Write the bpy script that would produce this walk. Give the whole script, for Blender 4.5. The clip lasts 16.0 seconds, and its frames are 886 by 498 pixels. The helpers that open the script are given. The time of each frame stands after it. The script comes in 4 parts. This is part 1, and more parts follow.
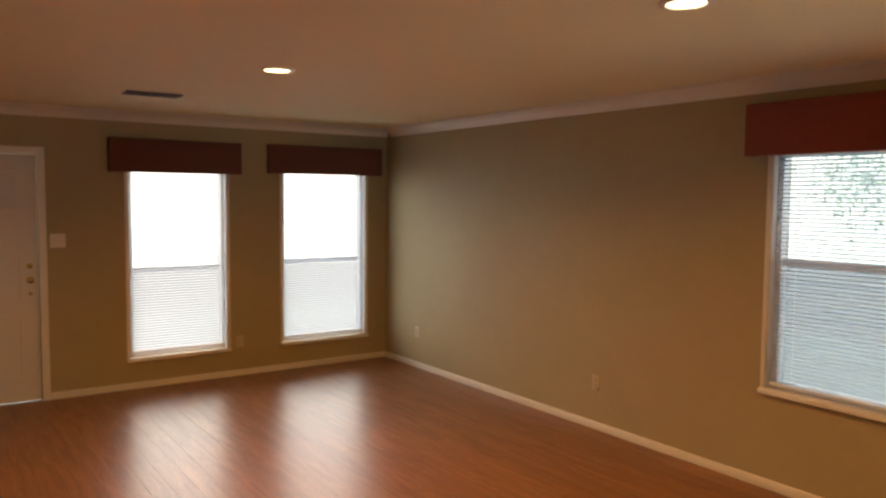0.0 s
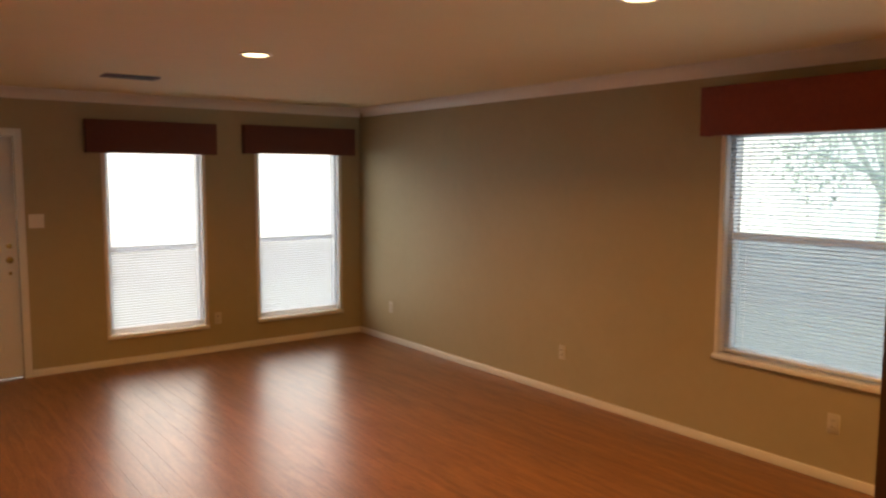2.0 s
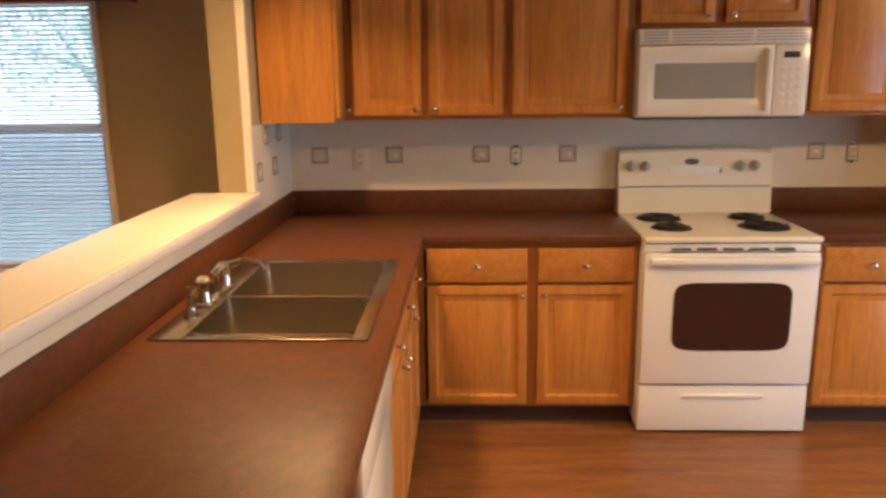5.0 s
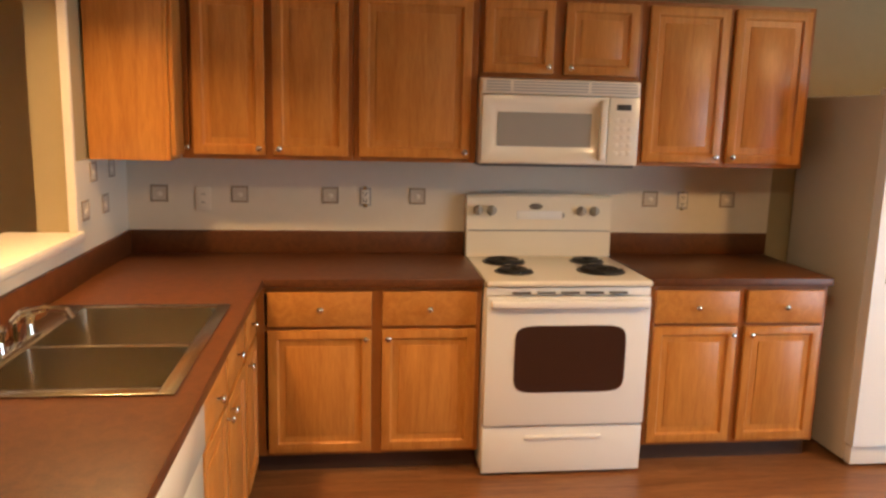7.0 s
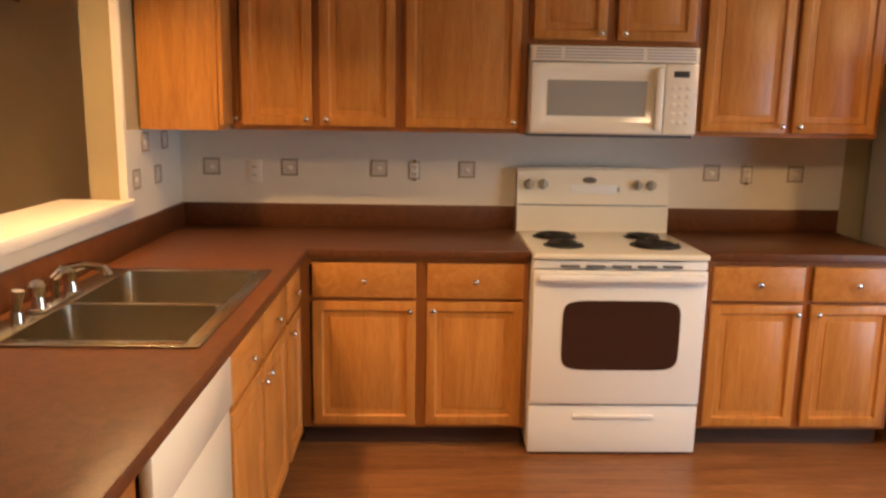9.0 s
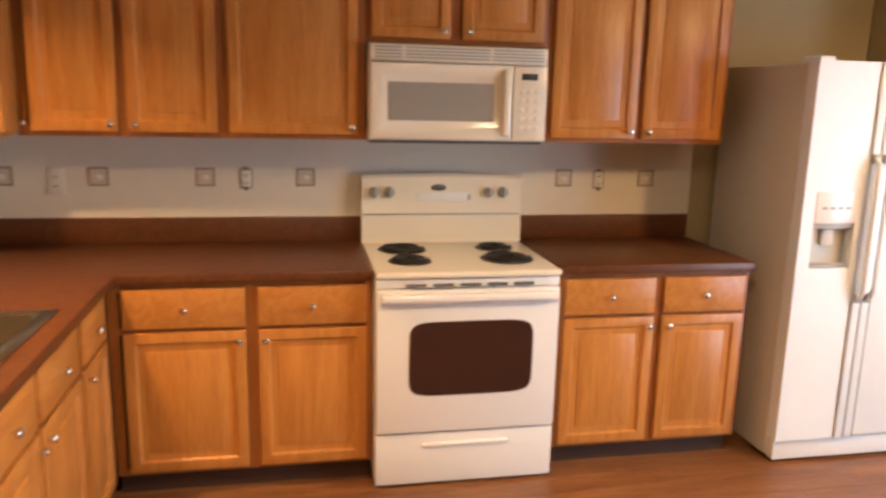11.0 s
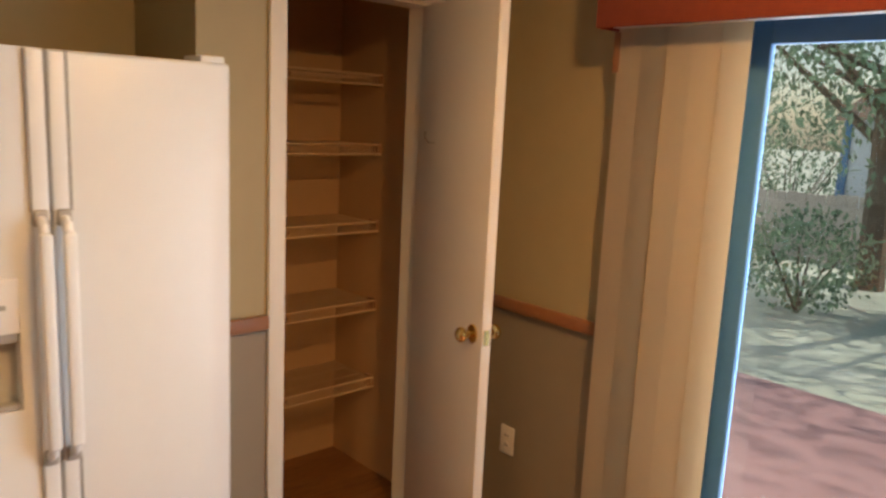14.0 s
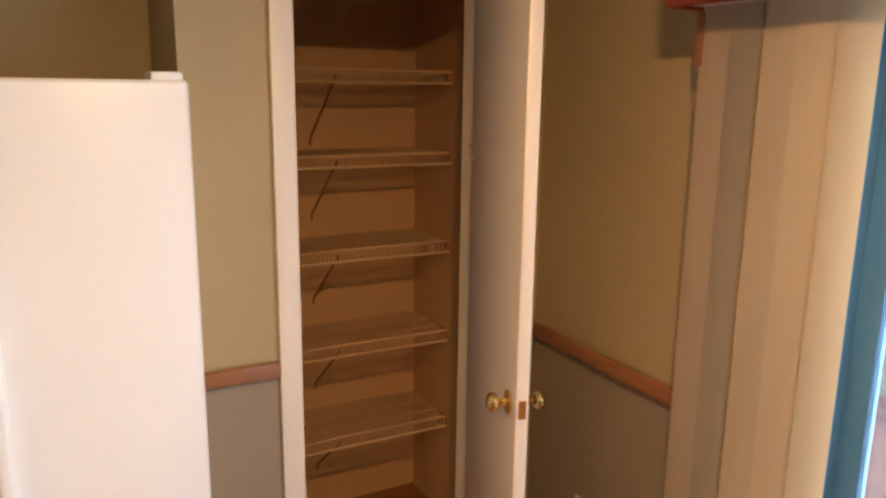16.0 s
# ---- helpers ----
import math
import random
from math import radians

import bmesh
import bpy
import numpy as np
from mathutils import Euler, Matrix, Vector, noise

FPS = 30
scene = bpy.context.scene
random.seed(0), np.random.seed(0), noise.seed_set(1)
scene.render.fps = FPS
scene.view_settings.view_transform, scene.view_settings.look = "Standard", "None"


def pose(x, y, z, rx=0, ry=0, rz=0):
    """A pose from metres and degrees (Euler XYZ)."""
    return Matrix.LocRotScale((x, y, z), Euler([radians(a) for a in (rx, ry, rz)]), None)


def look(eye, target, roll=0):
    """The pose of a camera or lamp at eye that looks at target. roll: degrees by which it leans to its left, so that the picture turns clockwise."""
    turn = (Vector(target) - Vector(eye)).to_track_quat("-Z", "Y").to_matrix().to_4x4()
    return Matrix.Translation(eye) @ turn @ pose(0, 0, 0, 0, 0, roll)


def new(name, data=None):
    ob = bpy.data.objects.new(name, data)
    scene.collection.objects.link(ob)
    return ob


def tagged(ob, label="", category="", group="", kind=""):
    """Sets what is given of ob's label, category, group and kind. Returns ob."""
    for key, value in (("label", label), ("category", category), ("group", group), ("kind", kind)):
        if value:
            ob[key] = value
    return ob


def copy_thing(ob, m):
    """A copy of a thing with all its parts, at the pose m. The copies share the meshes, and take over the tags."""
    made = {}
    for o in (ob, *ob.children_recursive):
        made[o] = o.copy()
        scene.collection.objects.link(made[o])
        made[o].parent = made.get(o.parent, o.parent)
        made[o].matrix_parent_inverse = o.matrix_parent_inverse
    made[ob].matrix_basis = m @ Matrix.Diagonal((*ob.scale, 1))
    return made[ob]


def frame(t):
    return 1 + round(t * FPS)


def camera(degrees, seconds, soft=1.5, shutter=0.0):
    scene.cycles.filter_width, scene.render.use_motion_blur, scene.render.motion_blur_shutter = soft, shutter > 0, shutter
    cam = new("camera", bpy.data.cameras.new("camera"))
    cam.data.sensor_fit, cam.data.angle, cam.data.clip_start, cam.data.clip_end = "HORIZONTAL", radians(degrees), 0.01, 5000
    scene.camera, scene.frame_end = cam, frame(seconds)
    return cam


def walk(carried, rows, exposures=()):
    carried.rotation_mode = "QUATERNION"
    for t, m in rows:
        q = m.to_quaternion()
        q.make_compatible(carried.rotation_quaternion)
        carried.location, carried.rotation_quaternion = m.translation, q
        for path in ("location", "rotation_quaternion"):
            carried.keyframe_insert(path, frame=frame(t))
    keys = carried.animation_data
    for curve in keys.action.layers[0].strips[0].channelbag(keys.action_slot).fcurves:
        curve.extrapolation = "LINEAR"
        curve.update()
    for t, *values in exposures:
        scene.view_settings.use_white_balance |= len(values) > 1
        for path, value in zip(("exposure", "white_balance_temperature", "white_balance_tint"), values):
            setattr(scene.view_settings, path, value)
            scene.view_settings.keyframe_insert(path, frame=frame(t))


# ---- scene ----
cam = camera(60.5, 16.0, soft=2.6, shutter=0.4)
PATH = [
    (0, (-4.133, -0.226, 1.722), (-2.995, 1.413, 1.586), 0.5),
    (0.5, (-4.146, -0.271, 1.724), (-3.006, 1.365, 1.573), 0.5),
    (1, (-4.169, -0.316, 1.722), (-3.025, 1.317, 1.557), 0.3),
    (1.5, (-4.201, -0.352, 1.724), (-3.049, 1.273, 1.545), 0.3),
    (2, (-4.284, -0.405, 1.730), (-3.085, 1.185, 1.537), 0.2),
    (2.5, (-4.424, -0.485, 1.728), (-3.076, 0.977, 1.520), 0.4),
    (3, (-4.310, -0.495, 1.707), (-2.777, 0.768, 1.469), 0.8),
    (3.5, (-4.054, -0.564, 1.708), (-2.339, 0.419, 1.403), 0.5),
    (4, (-3.967, -0.745, 1.685), (-2.125, -0.052, 1.329), -0.1),
    (4.5, (-3.984, -0.875, 1.658), (-2.060, -0.505, 1.257), -0.5),
    (5, (-3.907, -0.931, 1.591), (-1.957, -0.859, 1.153), -0.7),
    (7.5, (-3.860, -1.134, 1.615), (-1.904, -1.382, 1.277), 1.5),
    (8, (-3.846, -1.177, 1.551), (-1.880, -1.223, 1.190), 0.9),
    (10.5, (-3.703, -1.249, 1.496), (-1.749, -1.454, 1.124), 1.4),
    (11, (-3.531, -1.370, 1.596), (-1.610, -1.756, 1.198), 1.4),
    (11.5, (-3.362, -1.672, 1.634), (-1.460, -2.141, 1.233), 0.7),
    (12, (-3.273, -2.047, 1.654), (-1.398, -2.624, 1.266), 0.1),
    (12.5, (-3.112, -2.342, 1.701), (-1.361, -3.211, 1.277), 1.6),
    (13, (-2.952, -2.653, 1.670), (-1.336, -3.766, 1.284), 2.4),
    (13.5, (-2.827, -2.952, 1.684), (-1.342, -4.235, 1.296), 2.6),
    (14, (-2.698, -3.278, 1.662), (-1.245, -4.608, 1.313), 2.7),
    (14.5, (-2.622, -3.564, 1.657), (-1.089, -4.812, 1.350), 2.5),
    (15, (-2.588, -3.831, 1.664), (-0.907, -4.878, 1.384), 1.9),
    (15.5, (-2.575, -3.960, 1.710), (-0.829, -4.881, 1.388), 1.6),
    (16, (-2.562, -3.954, 1.767), (-0.834, -4.868, 1.345), 0.8),
]
walk(cam, [(t, look(eye, target, roll)) for t, eye, target, roll in PATH],
     exposures=[(0, 0.18, 8000, 10), (2.5, 0.15, 8000, 10), (3.0, 0.15, 7700, 10), (3.5, 0.0, 5900, 10), (4.0, 0.28, 5100, 10), (4.5, 0.35, 6200, 10), (5, 0.3, 6500, 10),
                (7.5, 0.35, 6800, 10), (8, 0.35, 6700, 10), (10.5, 0.45, 6500, 10), (11, 0.65, 6300, 10), (12.5, 0.38, 6200, 10), (13.5, 0.02, 6500, 10),
                (14.5, -0.25, 7800, 10), (15, -0.30, 7400, 10), (15.5, -0.02, 6700, 10), (16, 0.14, 6600, 10)])
# ---------------------------------------------------------------- world, sun, lamps
world = bpy.data.worlds.new("sky")
scene.world = world
world.use_nodes = True
wn = world.node_tree
sky = wn.nodes.new("ShaderNodeTexSky")
sky.sky_type, sky.sun_disc = "NISHITA", False
sky.sun_elevation, sky.sun_rotation = radians(49), radians(236)
wn.links.new(sky.outputs[0], wn.nodes["Background"].inputs[0])
wn.nodes["Background"].inputs[1].default_value = 0.15


def lamp(name, kind, m, energy, colour, **more):
    data = bpy.data.lights.new(name, kind)
    data.energy, data.color = energy, colour
    for key, value in more.items():
        if key == "size":
            data.size = value
        if key == "size_y":
            data.shape, data.size_y = "RECTANGLE", value
        if key == "angle":
            data.angle = value
        if key == "disk":
            data.shape, data.size = "DISK", value
        if key == "spread":
            data.spread = value
    ob = new(name, data)
    ob.matrix_world = m
    return ob


SUN_FROM = Vector((-0.75, -0.5, 1.05))
lamp("sun", "SUN", look(SUN_FROM * 20, (0, 0, 0)), 5.0, (1.0, 0.95, 0.86), angle=radians(1.0))
DAY = (0.58, 0.78, 1.0)
lamp("daylight_slider", "AREA", look((-2.42, -5.50, 1.0), (-2.42, 0, 1.0)), 76, DAY, size=1.75, size_y=1.9)
lamp("daylight_front_a", "AREA", look((-2.19, 6.86, 1.15), (-2.19, 0, 1.15)), 18, (0.90, 0.94, 1.0), size=0.86, size_y=1.7)
lamp("daylight_front_b", "AREA", look((-0.72, 6.86, 1.15), (-0.72, 0, 1.15)), 18, (0.80, 0.90, 1.0), size=0.9, size_y=1.7)
lamp("daylight_side", "AREA", look((0.10, 1.65, 1.3), (-5, 1.65, 1.3)), 9, DAY, size=1.3, size_y=1.4)
WARM = (1.0, 0.60, 0.26)

# ---------------------------------------------------------------- materials


def material(name, base, rough=0.5, metal=0.0, grain=None, second=None, amount=0.25, scale=8.0, stretch=(1, 1, 1),
             bump=0.0, bump_scale=60.0, coat=0.0, island=0.0, emit=None, strength=0.0, transmission=0.0, alpha=None):
    m = bpy.data.materials.new(name)
    m.use_nodes = True
    nt = m.node_tree
    bsdf = nt.nodes["Principled BSDF"]
    bsdf.inputs["Roughness"].default_value, bsdf.inputs["Metallic"].default_value = rough, metal
    bsdf.inputs["Base Color"].default_value = (*base, 1)
    bsdf.inputs["Coat Weight"].default_value = coat
    bsdf.inputs["Coat Roughness"].default_value = 0.15
    bsdf.inputs["Transmission Weight"].default_value = transmission
    if emit:
        bsdf.inputs["Emission Color"].default_value = (*emit, 1)
        bsdf.inputs["Emission Strength"].default_value = strength
    tex = nt.nodes.new("ShaderNodeTexCoord")
    mp = nt.nodes.new("ShaderNodeMapping")
    mp.inputs["Scale"].default_value = stretch
    nt.links.new(tex.outputs["Object"], mp.inputs["Vector"])
    if second:
        noise_1 = nt.nodes.new("ShaderNodeTexNoise")
        noise_1.inputs["Scale"].default_value, noise_1.inputs["Detail"].default_value, noise_1.inputs["Distortion"].default_value = scale, 6, 0.8
        noise_2 = nt.nodes.new("ShaderNodeTexNoise")
        noise_2.inputs["Scale"].default_value, noise_2.inputs["Detail"].default_value = scale * 7, 4
        for n in (noise_1, noise_2):
            nt.links.new(mp.outputs[0], n.inputs["Vector"])
        mix_f = nt.nodes.new("ShaderNodeMix")
        mix_f.inputs[0].default_value = 0.4
        nt.links.new(noise_1.outputs[0], mix_f.inputs[2])
        nt.links.new(noise_2.outputs[0], mix_f.inputs[3])
        ramp = nt.nodes.new("ShaderNodeMapRange")
        ramp.inputs[1].default_value, ramp.inputs[2].default_value = 0.5 - amount, 0.5 + amount
        nt.links.new(mix_f.outputs[0], ramp.inputs[0])
        mix = nt.nodes.new("ShaderNodeMix")
        mix.data_type = "RGBA"
        mix.inputs[6].default_value, mix.inputs[7].default_value = (*base, 1), (*second, 1)
        nt.links.new(ramp.outputs[0], mix.inputs[0])
        out = mix.outputs[2]
        if island:
            info = nt.nodes.new("ShaderNodeObjectInfo")
            geo = nt.nodes.new("ShaderNodeNewGeometry")
            add = nt.nodes.new("ShaderNodeMath")
            add.operation = "ADD"
            nt.links.new(info.outputs["Random"], add.inputs[0])
            nt.links.new(geo.outputs["Random Per Island"], add.inputs[1])
            nt.links.new(geo.outputs["Position"], mp.inputs["Vector"])
            fr = nt.nodes.new("ShaderNodeMath")
            fr.operation = "FRACT"
            nt.links.new(add.outputs[0], fr.inputs[0])
            rng = nt.nodes.new("ShaderNodeMapRange")
            rng.inputs[3].default_value, rng.inputs[4].default_value = 1 - island, 1 + island
            nt.links.new(fr.outputs[0], rng.inputs[0])
            hsv = nt.nodes.new("ShaderNodeHueSaturation")
            nt.links.new(rng.outputs[0], hsv.inputs["Value"])
            nt.links.new(out, hsv.inputs["Color"])
            out = hsv.outputs[0]
        nt.links.new(out, bsdf.inputs["Base Color"])
    if bump:
        noise_3 = nt.nodes.new("ShaderNodeTexNoise")
        noise_3.inputs["Scale"].default_value, noise_3.inputs["Detail"].default_value = bump_scale, 3
        nt.links.new(mp.outputs[0], noise_3.inputs["Vector"])
        b = nt.nodes.new("ShaderNodeBump")
        b.inputs["Strength"].default_value, b.inputs["Distance"].default_value = bump, 0.004
        nt.links.new(noise_3.outputs[0], b.inputs["Height"])
        nt.links.new(b.outputs[0], bsdf.inputs["Normal"])
    return m


M_WALL = material("olive_wall_paint", (0.375, 0.30, 0.165), 0.65, second=(0.415, 0.33, 0.185), scale=2.0, bump=0.12, bump_scale=220)
M_WALL_LOW = material("taupe_wall_paint", (0.26, 0.205, 0.145), 0.6, second=(0.29, 0.23, 0.16), scale=2.0, bump=0.12, bump_scale=220)
M_BROWN = material("dark_brown_wall_end", (0.13, 0.058, 0.028), 0.55, second=(0.15, 0.068, 0.034), scale=3.0, bump=0.1, bump_scale=200)
M_CEIL = material("ceiling_paint", (0.84, 0.74, 0.47), 0.8, second=(0.87, 0.78, 0.51), scale=1.5, bump=0.2, bump_scale=160)
M_TRIM = material("cream_trim_paint", (0.76, 0.70, 0.60), 0.4, second=(0.80, 0.74, 0.65), scale=4.0, bump=0.03)
M_DOOR = material("white_door_paint", (0.72, 0.66, 0.58), 0.38, second=(0.76, 0.70, 0.62), scale=3.0, bump=0.05, bump_scale=90)
M_SHELF = material("tan_wire_coating", (0.56, 0.38, 0.22), 0.5, second=(0.60, 0.41, 0.24), scale=4.0, bump=0.05)
M_LIP = material("cream_wire_coating", (0.58, 0.40, 0.23), 0.45, second=(0.62, 0.43, 0.25), scale=9.0)
M_PANTRY = material("pantry_wall_paint", (0.52, 0.32, 0.17), 0.6, second=(0.56, 0.35, 0.19), scale=2.0, bump=0.12, bump_scale=220)
M_FLOOR = material("laminate_floor", (0.15, 0.054, 0.019), 0.34, second=(0.30, 0.13, 0.050), amount=0.14, scale=2.2, stretch=(9.0, 1.0, 1.0),
                   bump=0.05, bump_scale=14, island=0.08)
M_OAK = material("honey_oak", (0.42, 0.152, 0.030), 0.34, second=(0.60, 0.262, 0.062), amount=0.17, scale=3.2, stretch=(7, 7, 0.7), bump=0.10, bump_scale=40, island=0.06)
M_OAK_H = material("honey_oak_drawer", (0.42, 0.152, 0.030), 0.34, second=(0.60, 0.262, 0.062), amount=0.17, scale=3.2, stretch=(0.7, 7, 7), bump=0.10, bump_scale=40, island=0.06)
M_OAK_DARK = material("oak_face_frame", (0.26, 0.085, 0.020), 0.36, second=(0.36, 0.13, 0.032), amount=0.25, scale=2.4, stretch=(7, 7, 0.7), bump=0.1, bump_scale=40)
M_RAIL = material("stained_chair_rail", (0.25, 0.10, 0.045), 0.4, second=(0.32, 0.14, 0.06), scale=3.0, stretch=(1, 1, 8), bump=0.05)
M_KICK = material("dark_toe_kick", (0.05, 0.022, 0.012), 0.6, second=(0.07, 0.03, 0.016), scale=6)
M_LAM = material("brown_laminate", (0.080, 0.023, 0.006), 0.42, second=(0.145, 0.046, 0.012), amount=0.16, scale=26.0, bump=0.02, bump_scale=120)
M_TILE = material("white_splash_board", (0.70, 0.63, 0.52), 0.3, second=(0.75, 0.68, 0.57), scale=3.0, bump=0.04, bump_scale=30)
M_ACCENT = material("accent_tile_glaze", (0.56, 0.49, 0.40), 0.35, second=(0.62, 0.55, 0.46), scale=25.0, bump=0.1, bump_scale=80)
M_ACCENT_RIM = material("accent_tile_rim", (0.30, 0.24, 0.18), 0.5, second=(0.40, 0.33, 0.25), scale=40.0, bump=0.2, bump_scale=90)
M_PLATE = material("ivory_plastic", (0.72, 0.66, 0.56), 0.35, second=(0.75, 0.69, 0.59), scale=10)
M_PLATE_TAN = material("tan_plastic", (0.50, 0.42, 0.29), 0.4, second=(0.53, 0.45, 0.32), scale=10)
M_SLOT = material("dark_slot", (0.03, 0.025, 0.02), 0.6)
M_APP = material("bisque_enamel", (0.78, 0.71, 0.58), 0.2, second=(0.80, 0.73, 0.61), scale=2.0, coat=0.3)
M_APPW = material("white_enamel", (0.80, 0.78, 0.76), 0.22, second=(0.82, 0.80, 0.78), scale=2.0, coat=0.3)
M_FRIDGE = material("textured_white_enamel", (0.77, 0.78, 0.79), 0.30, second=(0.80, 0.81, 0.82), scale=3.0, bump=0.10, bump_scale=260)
# Darker copy of the door enamel, with the side's shade in its colour.
M_FRSHADE = material("shaded_fridge_enamel", (0.58, 0.53, 0.45), 0.4, second=(0.61, 0.56, 0.48), scale=3.0, bump=0.12, bump_scale=260)
M_GREY = material("grey_plastic", (0.36, 0.34, 0.31), 0.4, second=(0.40, 0.38, 0.35), scale=12)
M_LGREY = material("light_grey_plastic", (0.50, 0.48, 0.44), 0.4, second=(0.54, 0.52, 0.48), scale=12)
M_DGREY = material("dark_grey_plastic", (0.10, 0.09, 0.085), 0.4, second=(0.12, 0.11, 0.10), scale=12)
M_OVEN = material("oven_glass", (0.030, 0.012, 0.011), 0.08, coat=0.6)
M_MWGLASS = material("microwave_screen", (0.30, 0.28, 0.25), 0.25, second=(0.33, 0.31, 0.28), scale=300, coat=0.3)
M_COIL = material("burner_coil", (0.018, 0.016, 0.015), 0.55, second=(0.03, 0.026, 0.024), scale=30)
M_STEEL = material("brushed_steel", (0.50, 0.44, 0.34), 0.24, 1.0, second=(0.57, 0.51, 0.40), scale=3, stretch=(1, 40, 40), bump=0.02)
M_CHROME = material("chrome", (0.80, 0.78, 0.74), 0.08, 1.0)
M_BRASS = material("polished_brass", (0.80, 0.58, 0.24), 0.14, 1.0)
M_VAL = material("rust_valance_fabric", (0.20, 0.035, 0.017), 0.85, second=(0.26, 0.05, 0.024), scale=30, bump=0.35, bump_scale=420)
M_VAL_B = material("brown_valance_fabric", (0.11, 0.038, 0.027), 0.85, second=(0.14, 0.05, 0.035), scale=30, bump=0.35, bump_scale=420)
M_VANE = material("cream_blind_vane", (0.66, 0.53, 0.38), 0.6, second=(0.69, 0.56, 0.41), scale=5, stretch=(1, 1, 0.3), bump=0.15, bump_scale=180)
M_FRAME = material("white_window_frame", (0.76, 0.75, 0.74), 0.35, second=(0.79, 0.78, 0.77), scale=6)
M_BLUE = material("blue_grey_door_frame", (0.06, 0.20, 0.42), 0.4, second=(0.075, 0.23, 0.47), scale=6, bump=0.03)
M_CONC = material("reddish_patio", (0.28, 0.17, 0.18), 0.5, second=(0.34, 0.22, 0.23), scale=2.0, bump=0.4, bump_scale=50)
M_GRASS = material("dry_lawn", (0.30, 0.36, 0.28), 0.9, second=(0.52, 0.58, 0.52), scale=0.9, bump=1.0, bump_scale=20)
M_FENCE = material("weathered_fence", (0.36, 0.33, 0.30), 0.8, second=(0.46, 0.43, 0.40), scale=4, stretch=(1, 1, 0.2), bump=0.3)
M_LEAF = material("leaf_green", (0.10, 0.19, 0.11), 0.5, second=(0.22, 0.33, 0.22), scale=3, island=0.4)
# Bright haze painted into the leaf colour; the side trees' trunks wear it too.
M_LEAF_HAZE = material("hazed_leaf_green", (0.60, 0.76, 0.76), 0.6, second=(0.68, 0.82, 0.80), scale=3, island=0.15)
M_BARK = material("bark", (0.09, 0.07, 0.055), 0.9, second=(0.15, 0.12, 0.09), scale=8, stretch=(4, 4, 1), bump=0.6)
M_SIDING = material("neighbour_siding", (0.62, 0.70, 0.78), 0.6, second=(0.67, 0.75, 0.82), scale=3)
M_BULB = material("lamp_glow", (1, 0.9, 0.7), 0.5, emit=(1.0, 0.80, 0.50), strength=7.0)

M_GLASS = bpy.data.materials.new("window_glass")
M_GLASS.use_nodes = True
gt = M_GLASS.node_tree
g_clear, g_gloss, g_mix, g_fr = (gt.nodes.new(k) for k in ("ShaderNodeBsdfTransparent", "ShaderNodeBsdfGlossy", "ShaderNodeMixShader", "ShaderNodeFresnel"))
g_gloss.inputs["Roughness"].default_value = 0.02
gt.links.new(g_fr.outputs[0], g_mix.inputs[0])
gt.links.new(g_clear.outputs[0], g_mix.inputs[1])
gt.links.new(g_gloss.outputs[0], g_mix.inputs[2])
gt.links.new(g_mix.outputs[0], gt.nodes["Material Output"].inputs[0])



def see_through(name, colour, clear, glow):
    """A thin woven or plastic sheet that lets part of the light through."""
    m = bpy.data.materials.new(name)
    m.use_nodes = True
    nt = m.node_tree
    a, b, c, m1, m2 = (nt.nodes.new(k) for k in ("ShaderNodeBsdfTransparent", "ShaderNodeBsdfDiffuse", "ShaderNodeBsdfTranslucent", "ShaderNodeMixShader", "ShaderNodeMixShader"))
    b.inputs[0].default_value = c.inputs[0].default_value = (*colour, 1)
    m1.inputs[0].default_value, m2.inputs[0].default_value = glow, clear
    nt.links.new(b.outputs[0], m1.inputs[1])
    nt.links.new(c.outputs[0], m1.inputs[2])
    nt.links.new(m1.outputs[0], m2.inputs[1])
    nt.links.new(a.outputs[0], m2.inputs[2])
    nt.links.new(m2.outputs[0], nt.nodes["Material Output"].inputs[0])
    return m


M_SCREEN = see_through("insect_screen_mesh", (0.58, 0.68, 0.80), 0.40, 0.8)
M_SCREEN_FRONT = see_through("pale_insect_screen_mesh", (0.80, 0.81, 0.83), 0.60, 0.8)
M_BLIND = see_through("white_blind_slat", (0.66, 0.70, 0.76), 0.0, 0.65)
M_GLOW = material("bright_overcast_sky", (0.5, 0.5, 0.5), 1.0, emit=(0.93, 0.97, 1.0), strength=1.5)
M_GLOW_SIDE = material("bright_hazy_sky", (0.5, 0.5, 0.5), 1.0, emit=(0.72, 0.90, 1.0), strength=1.15)

# ---------------------------------------------------------------- mesh helpers


def box(bm, x0, x1, y0, y1, z0, z1, bev=0.0, seg=2):
    """Adds a box, with rounded edges if bev is given."""
    m = Matrix.Translation(((x0 + x1) / 2, (y0 + y1) / 2, (z0 + z1) / 2)) @ Matrix.Diagonal((abs(x1 - x0), abs(y1 - y0), abs(z1 - z0), 1))
    made = bmesh.ops.create_cube(bm, size=1, matrix=m)["verts"]
    if bev:
        edges = list({e for v in made for e in v.link_edges})
        bmesh.ops.bevel(bm, geom=edges, offset=bev, segments=seg, affect="EDGES", profile=0.5)
    return bm


def rod(bm, a, b, r0, r1=None, seg=14):
    """Adds a round bar from a to b."""
    a, b = Vector(a), Vector(b)
    m = Matrix.Translation((a + b) / 2) @ (b - a).to_track_quat("Z", "Y").to_matrix().to_4x4()
    bmesh.ops.create_cone(bm, cap_ends=True, segments=seg, radius1=r0, radius2=r0 if r1 is None else r1, depth=(b - a).length, matrix=m)
    return bm


